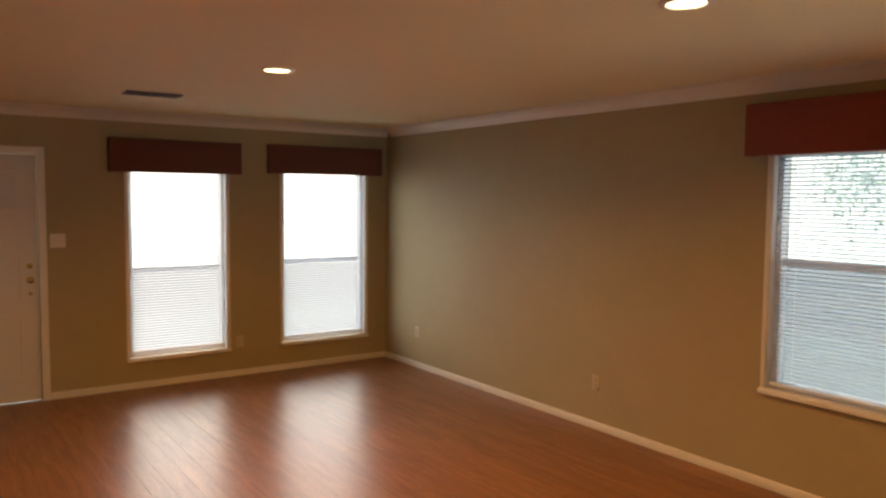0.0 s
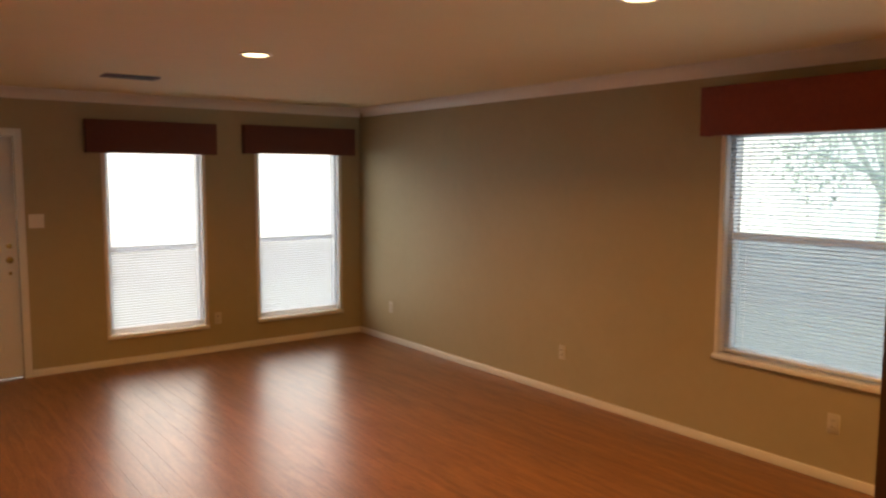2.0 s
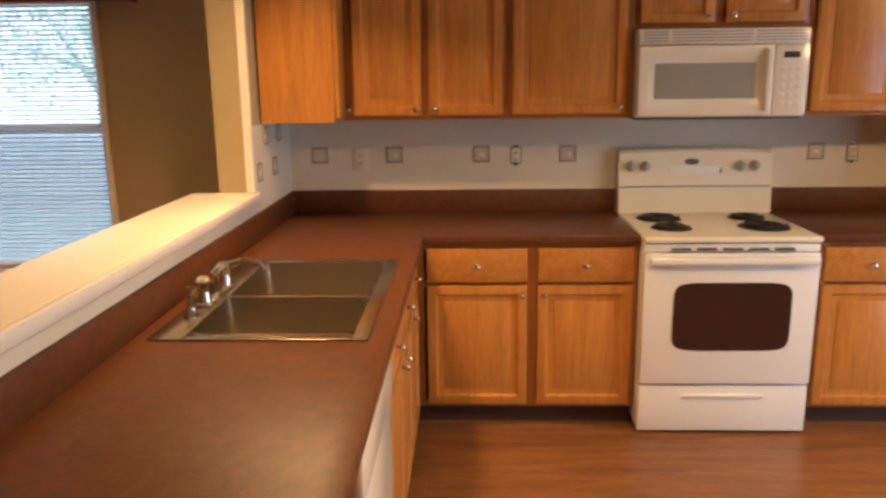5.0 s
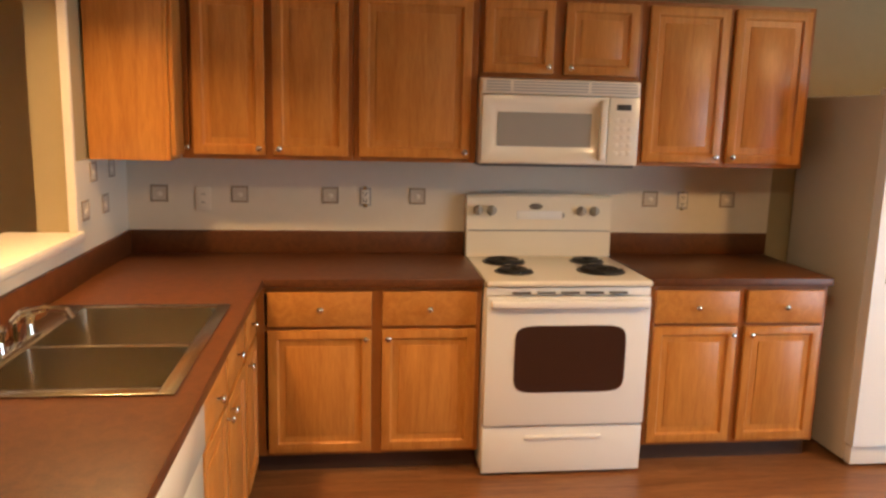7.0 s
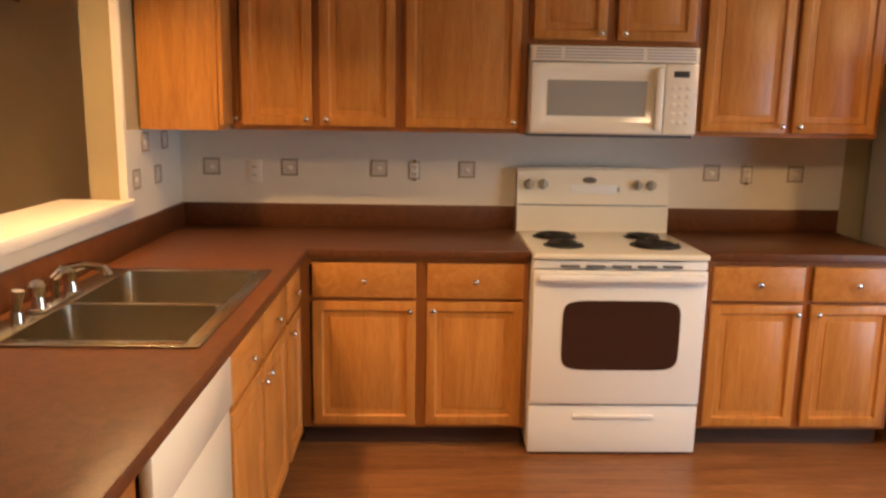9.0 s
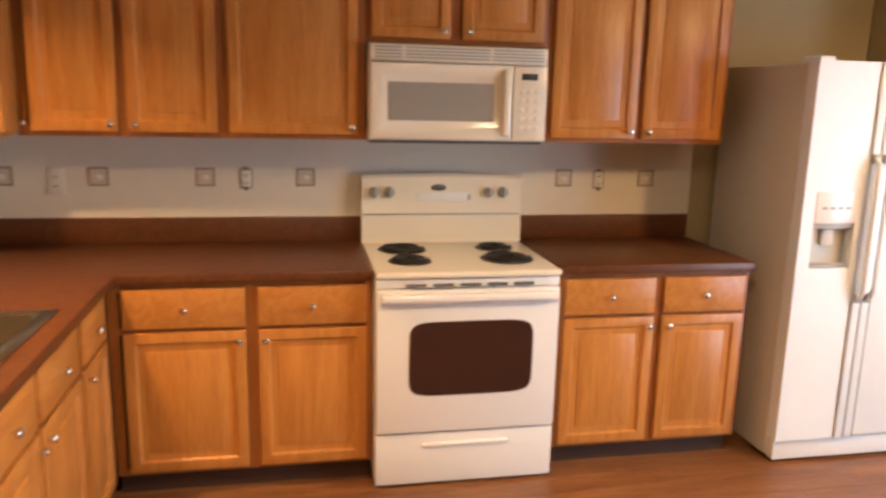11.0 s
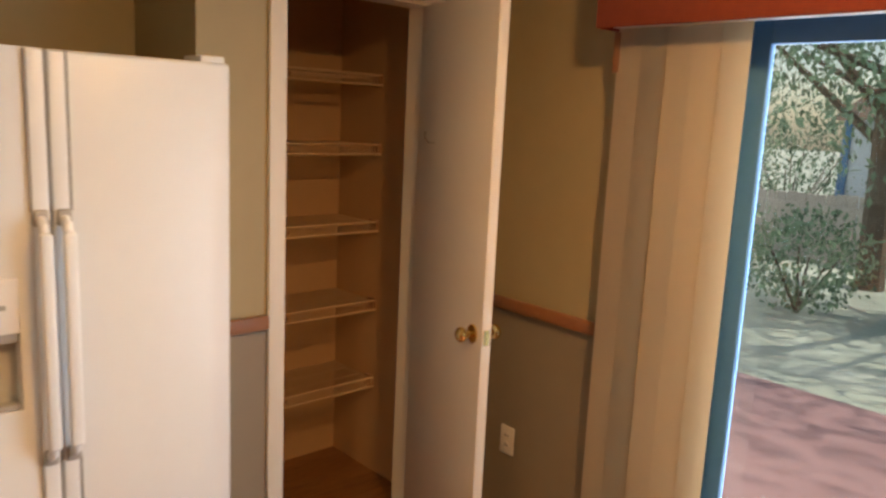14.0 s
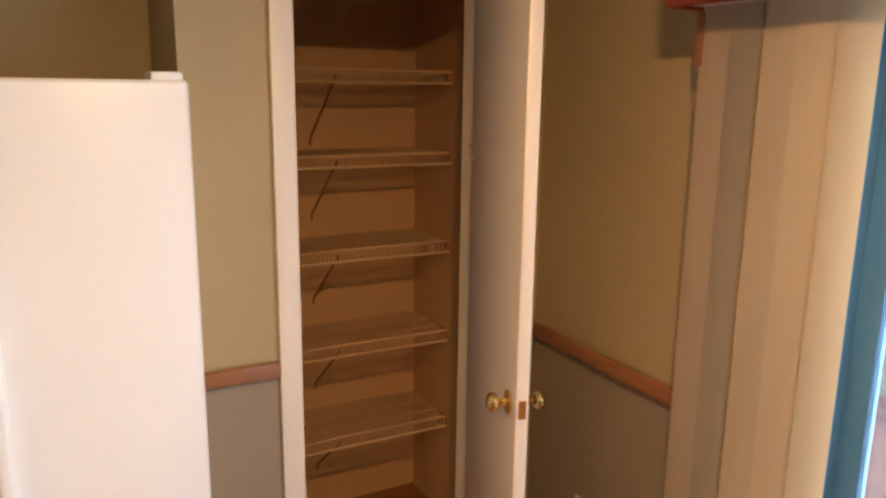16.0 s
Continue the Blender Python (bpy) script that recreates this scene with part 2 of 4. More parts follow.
def ball(bm, c, r, sx=1, sy=1, sz=1, seg=14):
    bmesh.ops.create_uvsphere(bm, u_segments=seg, v_segments=seg // 2 + 1, radius=r, matrix=Matrix.Translation(c) @ Matrix.Diagonal((sx, sy, sz, 1)))
    return bm


def tube(bm, points, r, seg=10):
    """A bent pipe through the points."""
    for p, q in zip(points, points[1:]):
        rod(bm, p, q, r, seg=seg)
    for p in points[1:-1]:
        ball(bm, p, r, seg=seg)
    return bm


def boxed(*args, **more):
    return box(bmesh.new(), *args, **more)


def smooth_mesh(mesh):
    for p in mesh.polygons:
        p.use_smooth = True
    mesh.set_sharp_from_angle(angle=radians(35))


def part(name, bm, mat, parent=None, label="", smooth=True):
    mesh = bpy.data.meshes.new(name)
    bm.to_mesh(mesh)
    bm.free()
    if smooth:
        smooth_mesh(mesh)
    mesh.materials.append(mat)
    ob = new(name, mesh)
    if parent is not None:
        ob.parent = parent
    if label:
        ob["label"] = label
    return ob


def thing(name, m, label, category, group="", kind=""):
    ob = new(name)
    ob.empty_display_size = 0.1
    ob.matrix_world = m
    return tagged(ob, label, category, group, kind)


def structure(name, bm, mat, label, category="wall", smooth=False):
    return tagged(part(name, bm, mat, smooth=smooth), label, category, kind="structure")


def wall_boxes(axis, p0, p1, a0, a1, z0, z1, holes=()):
    """A wall between the planes p0 and p1 of one axis, from a0 to a1, with openings (a, b, z, z)."""
    bm = bmesh.new()

    def put(u0, u1, v0, v1):
        if u1 - u0 > 1e-4 and v1 - v0 > 1e-4:
            box(bm, *((p0, p1, u0, u1) if axis == "x" else (u0, u1, p0, p1)), v0, v1)
    at = a0
    for h0, h1, v0, v1 in sorted(holes):
        put(at, h0, z0, z1)
        put(h0, h1, z0, v0)
        put(h0, h1, v1, z1)
        at = h1
    put(at, a1, z0, z1)
    return bm


# ---------------------------------------------------------------- the shell
CEIL = 2.44
XW, YN, YS = -6.6, 6.79, -5.42          # west, north and south faces of the rooms
PX, PY0, PY1 = -0.48, -4.28, -5.30      # pantry front, its first corner, its far side
W1, W2, W3 = (-2.61, -1.74), (-1.18, -0.26), (0.96, 2.345)
WZ0, WZ1, W3Z0 = 0.265, 2.02, 0.595
SL0, SL1, SLZ = -3.50, -1.56, 2.02
PD0, PD1, PDZ = -5.19, -4.575, 2.065    # pantry door opening

structure("wall_north", wall_boxes("y", YN, YN + 0.15, XW - 0.15, 0.15, 0, CEIL, [(-4.22, -3.31, 0, 2.045), (*W1, WZ0, WZ1), (*W2, WZ0, WZ1)]), M_WALL, "olive tan painted wall with two windows and the front door")
structure("wall_east", wall_boxes("x", 0, 0.15, PY0 - 0.02, YN, 0, CEIL, [(*W3, W3Z0, WZ1)]), M_WALL, "long olive tan painted wall with a window and kitchen cabinets")
structure("wall_south", wall_boxes("y", YS - 0.15, YS, XW - 0.15, 0.43, 0, CEIL, [(SL0, SL1, 0, SLZ)]), M_WALL, "tan painted wall with a sliding glass door")
structure("wall_west", wall_boxes("x", XW - 0.15, XW, YS, YN, 0, CEIL), M_WALL, "olive tan painted wall")
structure("wall_pantry_front", wall_boxes("x", PX, PX + 0.11, YS, PY0, 0, CEIL, [(PD0, PD1, 0, PDZ)]), M_WALL, "tan painted pantry wall with a door opening")
structure("wall_pantry_side", boxed(PX + 0.11, 0.43, PY0 - 0.11, PY0, 0, CEIL), M_WALL, "tan painted wall beside the refrigerator")
structure("wall_pantry_back", boxed(0.28, 0.43, YS, PY0 - 0.11, 0, CEIL), M_PANTRY, "tan painted wall behind the pantry shelves")
structure("wall_pantry_inner", boxed(PX + 0.11, 0.28, YS, PY1 - 0.02, 0, CEIL), M_PANTRY, "tan painted inner side wall of the pantry")
OP0, OP1, OPZ0, OPZ1, PE = -2.58, -0.72, 1.08, 2.385, -2.96
structure("wall_pass_through", wall_boxes("y", 0, 0.14, PE, 0, 0, CEIL, [(OP0, OP1, OPZ0, OPZ1)]), M_WALL, "olive tan half wall with a serving opening to the living room")
# Thin slab on the end face, much darker than the rest of the wall.
structure("trim_wall_end", boxed(PE - 0.004, PE, 0.001, 0.14, 0, CEIL), M_BROWN, "dark brown end of the half wall", "trim")
structure("ceiling", boxed(XW - 0.15, 0.43, YS - 0.15, YN + 0.15, CEIL, CEIL + 0.12), M_CEIL, "cream painted ceiling", "ceiling")
for nm, args in (("wall_south_lower_a", (SL1, PX, YS, YS + 0.003, 0, 0.94)), ("wall_pantry_lower_a", (PX - 0.003, PX, PD1 + 0.058, PY0, 0, 0.94)), ("wall_pantry_lower_b", (PX - 0.003, PX, YS + 0.003, PD0 - 0.058, 0, 0.94))):
    structure(nm, boxed(*args), M_WALL_LOW, "taupe painted lower wall below the chair rail")


def crown(name, length, m):
    """Stepped cove moulding along local x, against a wall at y = 0, under z = 0."""
    prof = [(0, 0), (-0.095, 0), (-0.095, -0.010), (-0.074, -0.018), (-0.054, -0.028), (-0.032, -0.044), (-0.020, -0.070), (-0.012, -0.088), (0, -0.088)]
    bm = bmesh.new()
    ends = [[bm.verts.new((x, y, z)) for y, z in prof] for x in (0, length)]
    for i in range(len(prof)):
        j = (i + 1) % len(prof)
        bm.faces.new((ends[0][i], ends[0][j], ends[1][j], ends[1][i]))
    bm.faces.new(ends[0][::-1])
    bm.faces.new(ends[1])
    bmesh.ops.recalc_face_normals(bm, faces=bm.faces)
    ob = structure(name, bm, M_TRIM, "cream crown moulding", "trim", smooth=True)
    ob.matrix_world = m


crown("trim_crown_north", -XW, pose(XW, YN, CEIL - 0.001))
crown("trim_crown_east", YN - 0.14 - 0.095, pose(0, YN - 0.095, CEIL - 0.002, 0, 0, -90))

BB = 0.06


def baseboard(name, x0, x1, y0, y1):
    bm = boxed(x0, x1, y0, y1, 0, BB, bev=0.005)
    structure(name, bm, M_TRIM, "cream painted baseboard", "baseboard", smooth=True)


baseboard("baseboard_north", -3.25, -0.016, YN - 0.016, YN)
baseboard("baseboard_east", -0.016, 0, 0.14, YN)
baseboard("baseboard_south", -1.46, PX - 0.016, YS + 0.003, YS + 0.019)
baseboard("baseboard_pantry_front", PX - 0.019, PX - 0.003, PD1 + 0.058, -4.26)
for nm, args in (("trim_chair_rail_south", (-1.25, PX - 0.03, YS + 0.003, YS + 0.028, 0.925, 0.975)), ("trim_chair_rail_pantry", (PX - 0.028, PX - 0.003, PD1 + 0.058, PY0 - 0.002, 0.925, 0.975)), ("trim_chair_rail_pantry_b", (PX - 0.028, PX - 0.003, YS + 0.03, PD0 - 0.058, 0.925, 0.975))):
    structure(nm, boxed(*args, bev=0.009), M_RAIL, "reddish stained wooden chair rail", "trim", smooth=True)


def casing(name, axis, face, out, a0, a1, z0, z1, w=0.058, sill=False, mat=None):
    """Flat casing round an opening, on a wall face; out is the side it stands proud."""
    bm = bmesh.new()

    def put(u0, u1, v0, v1):
        f0, f1 = sorted((face, face + out))
        box(bm, *((f0, f1, u0, u1) if axis == "x" else (u0, u1, f0, f1)), v0, v1, bev=0.004)
    put(a0 - w, a0, z0, z1 + w)
    put(a1, a1 + w, z0, z1 + w)
    put(a0, a1, z1, z1 + w)
    return structure(name, bm, mat or M_TRIM, "cream painted door casing", "trim", smooth=True)


casing("trim_pantry_casing", "x", PX, -0.018, PD0, PD1, 0, PDZ)
casing("trim_front_door_casing", "y", YN, -0.018, -4.22, -3.31, 0, 2.045)
jb = bmesh.new()
for y0, y1 in ((PD1 - 0.012, PD1), (PD0, PD0 + 0.012)):
    box(jb, PX, PX + 0.11, y0, y1, 0, PDZ - 0.012)
box(jb, PX, PX + 0.11, PD0, PD1, PDZ - 0.012, PDZ)
structure("trim_pantry_jamb", jb, M_TRIM, "cream painted door jamb", "trim")
structure("trim_opening_jamb", boxed(OP1 - 0.012, OP1 + 0.012, -0.016, 0.018, OPZ0 + 0.045, OPZ1, bev=0.003), M_TRIM, "cream trim at the end of the serving opening", "trim")
lb = boxed(OP0, OP1, -0.010, 0.262, 1.085, 1.125, bev=0.006)
box(lb, OP0 - 0.055, OP1 + 0.02, -0.034, -0.011, 1.083, 1.127, bev=0.008)
tagged(part("serving_ledge", lb, M_TRIM), "cream painted wooden ledge on the half wall", "ledge", kind="structure")

# ---------------------------------------------------------------- windows and doors


def window(name, axis, face, out, a0, a1, z0, z1, label, slat_z, mid):
    """A double-hung window in an opening; out is +1 or -1, the way outdoors."""
    root = thing(name, Matrix(), label, "window", kind="structure")

    def fb(bm, u0, u1, d0, d1, v0, v1, bev=0.003):
        e0, e1 = sorted((face + out * d0, face + out * d1))
        return box(bm, *((e0, e1, u0, u1) if axis == "x" else (u0, u1, e0, e1)), v0, v1, bev=bev)
    fr = bmesh.new()
    for u0, u1 in ((a0, a0 + 0.04), (a1 - 0.04, a1)):
        fb(fr, u0, u1, 0.05, 0.13, z0, z1)
    for v0, v1 in ((z0, z0 + 0.045), (z1 - 0.045, z1)):
        fb(fr, a0 + 0.04, a1 - 0.04, 0.05, 0.13, v0, v1)
    fb(fr, a0 + 0.04, a1 - 0.04, 0.07, 0.11, mid - 0.022, mid + 0.022)
    part("window_frame", fr, M_FRAME, root)
    for v0, v1, d in ((z0 + 0.045, mid - 0.022, 0.085), (mid + 0.022, z1 - 0.045, 0.1)):
        pane = part("pane", fb(bmesh.new(), a0 + 0.04, a1 - 0.04, d, d + 0.004, v0, v1, bev=0), M_GLASS, root, smooth=False)
        pane.visible_shadow = False
    scr = part("insect_screen", fb(bmesh.new(), a0 + 0.04, a1 - 0.04, 0.117, 0.118, z0 + 0.045, mid, bev=0), M_SCREEN if axis == "x" else M_SCREEN_FRONT, root, smooth=False)
    scr.visible_shadow = False
    # returns of the opening and the sill
    rt = bmesh.new()
    fb(rt, a0, a0 + 0.006, 0.0, 0.05, z0 + 0.012, z1)
    fb(rt, a1 - 0.006, a1, 0.0, 0.05, z0 + 0.012, z1)
    part("jamb", rt, M_FRAME, root)
    part("window_sill", fb(bmesh.new(), a0 - 0.03, a1 + 0.03, -0.035, 0.05, z0 - 0.022, z0 + 0.012, bev=0.006), M_TRIM, root)
    cs = bmesh.new()
    fb(cs, a0 - 0.03, a0, -0.008, 0.0, z0 - 0.022, z1)
    fb(cs, a1, a1 + 0.03, -0.008, 0.0, z0 - 0.022, z1)
    part("window_casing", cs, M_TRIM, root)
    # mini blind
    blind = tagged(thing("window_blind", Matrix(), "white horizontal mini blind hanging in the window", "blind"), group="window blinds")
    head = part("head_rail", fb(bmesh.new(), a0 + 0.012, a1 - 0.012, 0.012, 0.04, z1 - 0.04, z1 - 0.005), M_FRAME, blind)
    part("bottom_rail", fb(bmesh.new(), a0 + 0.014, a1 - 0.014, 0.014, 0.036, slat_z, slat_z + 0.016), M_FRAME, blind)
    bm = bmesh.new()
    tilt = 0.0048
    dc = 0.025
    length = a1 - a0 - 0.03
    vs = [bm.verts.new((l * length / 2, s * 0.0125, zz)) for l in (-1, 1) for s, zz in ((-1, -tilt), (0, 0.0018), (1, tilt))]
    bm.faces.new((vs[0], vs[1], vs[4], vs[3]))
    bm.faces.new((vs[1], vs[2], vs[5], vs[4]))
    bmesh.ops.solidify(bm, geom=bm.faces[:], thickness=0.0012)
    mesh = bpy.data.meshes.new("slat")
    bm.to_mesh(mesh)
    bm.free()
    mesh.materials.append(M_BLIND)
    z = slat_z + 0.03
    while z < z1 - 0.045:
        ob = new("slat", mesh)
        ob.parent = blind
        c = face + out * dc
        ob.matrix_basis = pose(c, (a0 + a1) / 2, z, 0, 0, 90 * out) if axis == "x" else pose((a0 + a1) / 2, c, z, 0, 0, 0 if out > 0 else 180)
        z += 0.0235
    for u in (a0 + 0.15, a1 - 0.15):
        part("cord", fb(bmesh.new(), u, u + 0.002, 0.024, 0.026, slat_z, z1 - 0.04, bev=0), M_FRAME, blind, smooth=False)
    return root


window("window_1", "y", YN, 1, *W1, WZ0, WZ1, "tall white double-hung window beside the front door", WZ0 + 0.05, 1.05)
window("window_2", "y", YN, 1, *W2, WZ0, WZ1, "tall white double-hung window near the room corner", WZ0 + 0.05, 1.07)
window("window_3", "x", 0, 1, *W3, W3Z0, WZ1, "wide white double-hung window with a mini blind", W3Z0 + 0.03, 1.36)


def valance(m, w, h, d, mat, label):
    """A boxed cornice along local x, against the wall at y = 0, its foot at z = 0."""
    root = thing("valance", m, label, "valance", "fabric valances")
    bm = bmesh.new()
    box(bm, 0, w, -d, -d + 0.016, 0, h, bev=0.006)
    part("front_board", bm, mat, root)
    for x0, x1 in ((0.0005, 0.0165), (w - 0.0165, w - 0.0005)):
        part("side_board", boxed(x0, x1, -d + 0.016, -0.002, 0, h, bev=0.004), mat, root)
    part("top_board", boxed(0.016, w - 0.016, -d + 0.016, -0.002, h - 0.016, h), mat, root)
    return root


valance(pose(-2.77, YN, 1.915), 1.15, 0.29, 0.10, M_VAL_B, "dark brown fabric valance above the window")
valance(pose(-1.34, YN, 1.935), 1.23, 0.28, 0.10, M_VAL_B, "dark brown fabric valance above the corner window")
valance(pose(0, 2.46, 1.978, 0, 0, -90), 1.74, 0.30, 0.12, M_VAL, "wide rust red fabric valance above the window")
valance(pose(-1.215, YS, 1.942, 0, 0, 180), 2.43, 0.33, 0.20, M_VAL, "wide rust red fabric valance over the sliding door")


def panel_door(name, m, w, h, label, panels, mat, kind="", knob=True):
    """A door leaf along local x from its hinge; thickness in y."""
    root = thing(name, m, label, "door", kind=kind)
    bm = boxed(0, w, -0.0175, 0.0175, 0.008, h, bev=0.003)
    leaf = part("leaf", bm, mat, root)
    for x0, x1, z0, z1 in panels:
        for s in (-1, 1):
            f = bmesh.new()
            a, b = sorted((s * 0.0175, s * 0.0235))
            for q in ((x0, x1, z0, z0 + 0.022), (x0, x1, z1 - 0.022, z1), (x0, x0 + 0.022, z0 + 0.022, z1 - 0.022), (x1 - 0.022, x1, z0 + 0.022, z1 - 0.022)):
                box(f, q[0], q[1], a, b, q[2], q[3], bev=0.002)
            part("panel_moulding", f, mat, leaf)
    if knob:
        for s in (-1, 1):
            k = bmesh.new()
            rod(k, (w - 0.06, s * 0.0175, 0.96), (w - 0.06, s * 0.024, 0.96), 0.031, seg=20)
            rod(k, (w - 0.06, s * 0.024, 0.96), (w - 0.06, s * 0.048, 0.96), 0.011)
            ball(k, (w - 0.06, s * 0.062, 0.96), 0.026, 1, 0.75, 1, seg=16)
            part("knob", k, M_BRASS, root, "polished brass knob")
        part("latch_plate", boxed(w - 0.0005, w + 0.0015, -0.010, 0.010, 0.935, 0.985), M_BRASS, root, "brass latch plate")
    for z in (0.2, 1.0, 1.82):
        part("hinge", rod(bmesh.new(), (-0.004, 0.02, z - 0.045), (-0.004, 0.02, z + 0.045), 0.006), M_BRASS, root)
    return root


# pantry door, standing open into the kitchen
pd = panel_door("door_2", pose(PX - 0.008, PD0 + 0.022, 0, 0, 0, 162), 0.605, 2.048, "flat cream painted pantry door, standing wide open", [], M_DOOR, "structure")
hk = bmesh.new()
tube(hk, [(0.16, -0.0175, 1.56), (0.16, -0.04, 1.56), (0.16, -0.055, 1.575), (0.16, -0.055, 1.60)], 0.004)
part("coat_hook", hk, M_CHROME, pd)
fd = panel_door("door_1", pose(-4.215, YN + 0.05, 0, 0, 0, 0), 0.90, 2.04, "white panelled front door, closed",
                [(0.12, 0.40, 1.60, 1.92), (0.50, 0.78, 1.60, 1.92), (0.12, 0.40, 0.85, 1.50), (0.50, 0.78, 0.85, 1.50), (0.12, 0.40, 0.2, 0.72), (0.50, 0.78, 0.2, 0.72)], M_DOOR, "structure", knob=False)
for z, r in ((1.13, 0.024), (1.01, 0.03), (0.90, 0.016)):
    k = bmesh.new()
    rod(k, (0.84, -0.0175, z), (0.84, -0.028, z), r, seg=18)
    if r > 0.02:
        ball(k, (0.84, -0.05 if r > 0.025 else -0.032, z), r * 0.85)
    part("deadbolt" if z > 1.1 else "knob", k, M_BRASS, fd, "polished brass lock")

# sliding glass door
sd = thing("door_3", Matrix(), "blue framed sliding glass patio door", "sliding door", kind="structure")
for nm, (x0, x1, y0, y1, z0, z1) in (("outer_frame", (SL1 - 0.05, SL1, YS - 0.13, YS + 0.004, 0, SLZ)), ("outer_frame", (SL0, SL0 + 0.05, YS - 0.13, YS + 0.004, 0, SLZ)), ("head", (SL0 + 0.05, SL1 - 0.05, YS - 0.13, YS + 0.004, SLZ - 0.05, SLZ)), ("track", (SL0 + 0.05, SL1 - 0.05, YS - 0.13, YS + 0.004, 0.001, 0.03))):
    part(nm, boxed(x0, x1, y0, y1, z0, z1, bev=0.004), M_BLUE, sd)
mx = (SL0 + SL1) / 2
for x0, x1, y in ((mx - 0.03, SL1 - 0.05, YS - 0.055), (SL0 + 0.05, mx + 0.03, YS - 0.105)):
    f = bmesh.new()
    for q in ((x0, x0 + 0.055, 0.03, SLZ - 0.05), (x1 - 0.055, x1, 0.03, SLZ - 0.05), (x0 + 0.055, x1 - 0.055, 0.03, 0.12), (x0 + 0.055, x1 - 0.055, SLZ - 0.12, SLZ - 0.05)):
        box(f, q[0], q[1], y, y + 0.032, q[2], q[3], bev=0.004)
    sash = part("sash", f, M_BLUE, sd)
    pane = part("pane", boxed(x0 + 0.055, x1 - 0.055, y + 0.014, y + 0.019, 0.12, SLZ - 0.12), M_GLASS, sash, smooth=False)
    pane.visible_shadow = False
part("pull_handle", boxed(mx - 0.02, mx + 0.005, YS - 0.023, YS + 0.01, 0.92, 1.1, bev=0.006), M_BLUE, sd)

# vertical blind, drawn to one side
vb = thing("vertical_blind", Matrix(), "cream vertical blind stacked at the side of the sliding door", "blind")
part("head_rail", boxed(-3.5, -1.22, YS + 0.09, YS + 0.13, 1.95, 1.985), M_FRAME, vb)
bm = bmesh.new()
n = 7
cols = []
for i in range(n):
    u = (i / (n - 1) - 0.5) * 0.089
    cols.append([bm.verts.new((u, 0.0016 * (1 - (2 * i / (n - 1) - 1) ** 2), z)) for z in (0.02, 1.95)])
for c0, c1 in zip(cols, cols[1:]):
    bm.faces.new((c0[0], c1[0], c1[1], c0[1]))
bmesh.ops.solidify(bm, geom=bm.faces[:], thickness=0.001)
vane_mesh = bpy.data.meshes.new("vane")
bm.to_mesh(vane_mesh)
bm.free()
smooth_mesh(vane_mesh)
vane_mesh.materials.append(M_VANE)
rnd = random.Random(4)
for i in range(5):
    ob = new("vane", vane_mesh)
    ob.parent = vb
    ob.matrix_basis = pose(-1.28 - i * 0.0865, YS + 0.10 + 0.003 * (i % 2), 0, 0, 0, 180 + rnd.uniform(-0.4, 0.4))
part("mounting_bracket", boxed(-1.245, -1.217, YS + 0.02, YS + 0.10, 1.815, 1.942, bev=0.004), M_RAIL, vb, "brown bracket under the valance")

# ---------------------------------------------------------------- kitchen cabinets


def cab_door(root, x0, x1, z0, z1, y, hinge_left, mat=None, knob_z=None):
    """A frame-and-panel door whose back lies at y, facing -y."""
    mat = mat or M_OAK
    s = 0.055
    bm = boxed(x0, x1, y - 0.019, y, z0, z1, bev=0.004)
    front = min(bm.faces, key=lambda f: (round(f.calc_center_median().y, 5), -f.calc_area()))
    bmesh.ops.inset_region(bm, faces=[front], thickness=s - 0.004)
    bmesh.ops.inset_region(bm, faces=[front], thickness=0.007, depth=-0.006)
    bmesh.ops.inset_region(bm, faces=[front], thickness=0.004, depth=-0.005)
    d = part("door", bm, mat, root)
    pn = bmesh.new()
    box(pn, x0 + s + 0.022, x1 - s - 0.022, y - 0.0115, y - 0.007, z0 + s + 0.022, z1 - s - 0.022, bev=0.002)
    part("panel", pn, mat, d)
    kx = x1 - 0.027 if hinge_left else x0 + 0.027
    knob(d, kx, y - 0.019, knob_z if knob_z is not None else z0 + 0.035)
    return d


def knob(parent, x, y, z):
    k = bmesh.new()
    rod(k, (x, y, z), (x, y - 0.014, z), 0.006, 0.005, seg=10)
    ball(k, (x, y - 0.02, z), 0.014, 1, 0.6, 1, seg=12)
    part("knob", k, M_CHROME, parent, "small chrome knob")


def drawer(root, x0, x1, z0, z1, y):
    bm = boxed(x0, x1, y - 0.019, y, z0, z1, bev=0.006)
    d = part("drawer_front", bm, M_OAK_H, root)
    knob(d, (x0 + x1) / 2, y - 0.019, (z0 + z1) / 2)


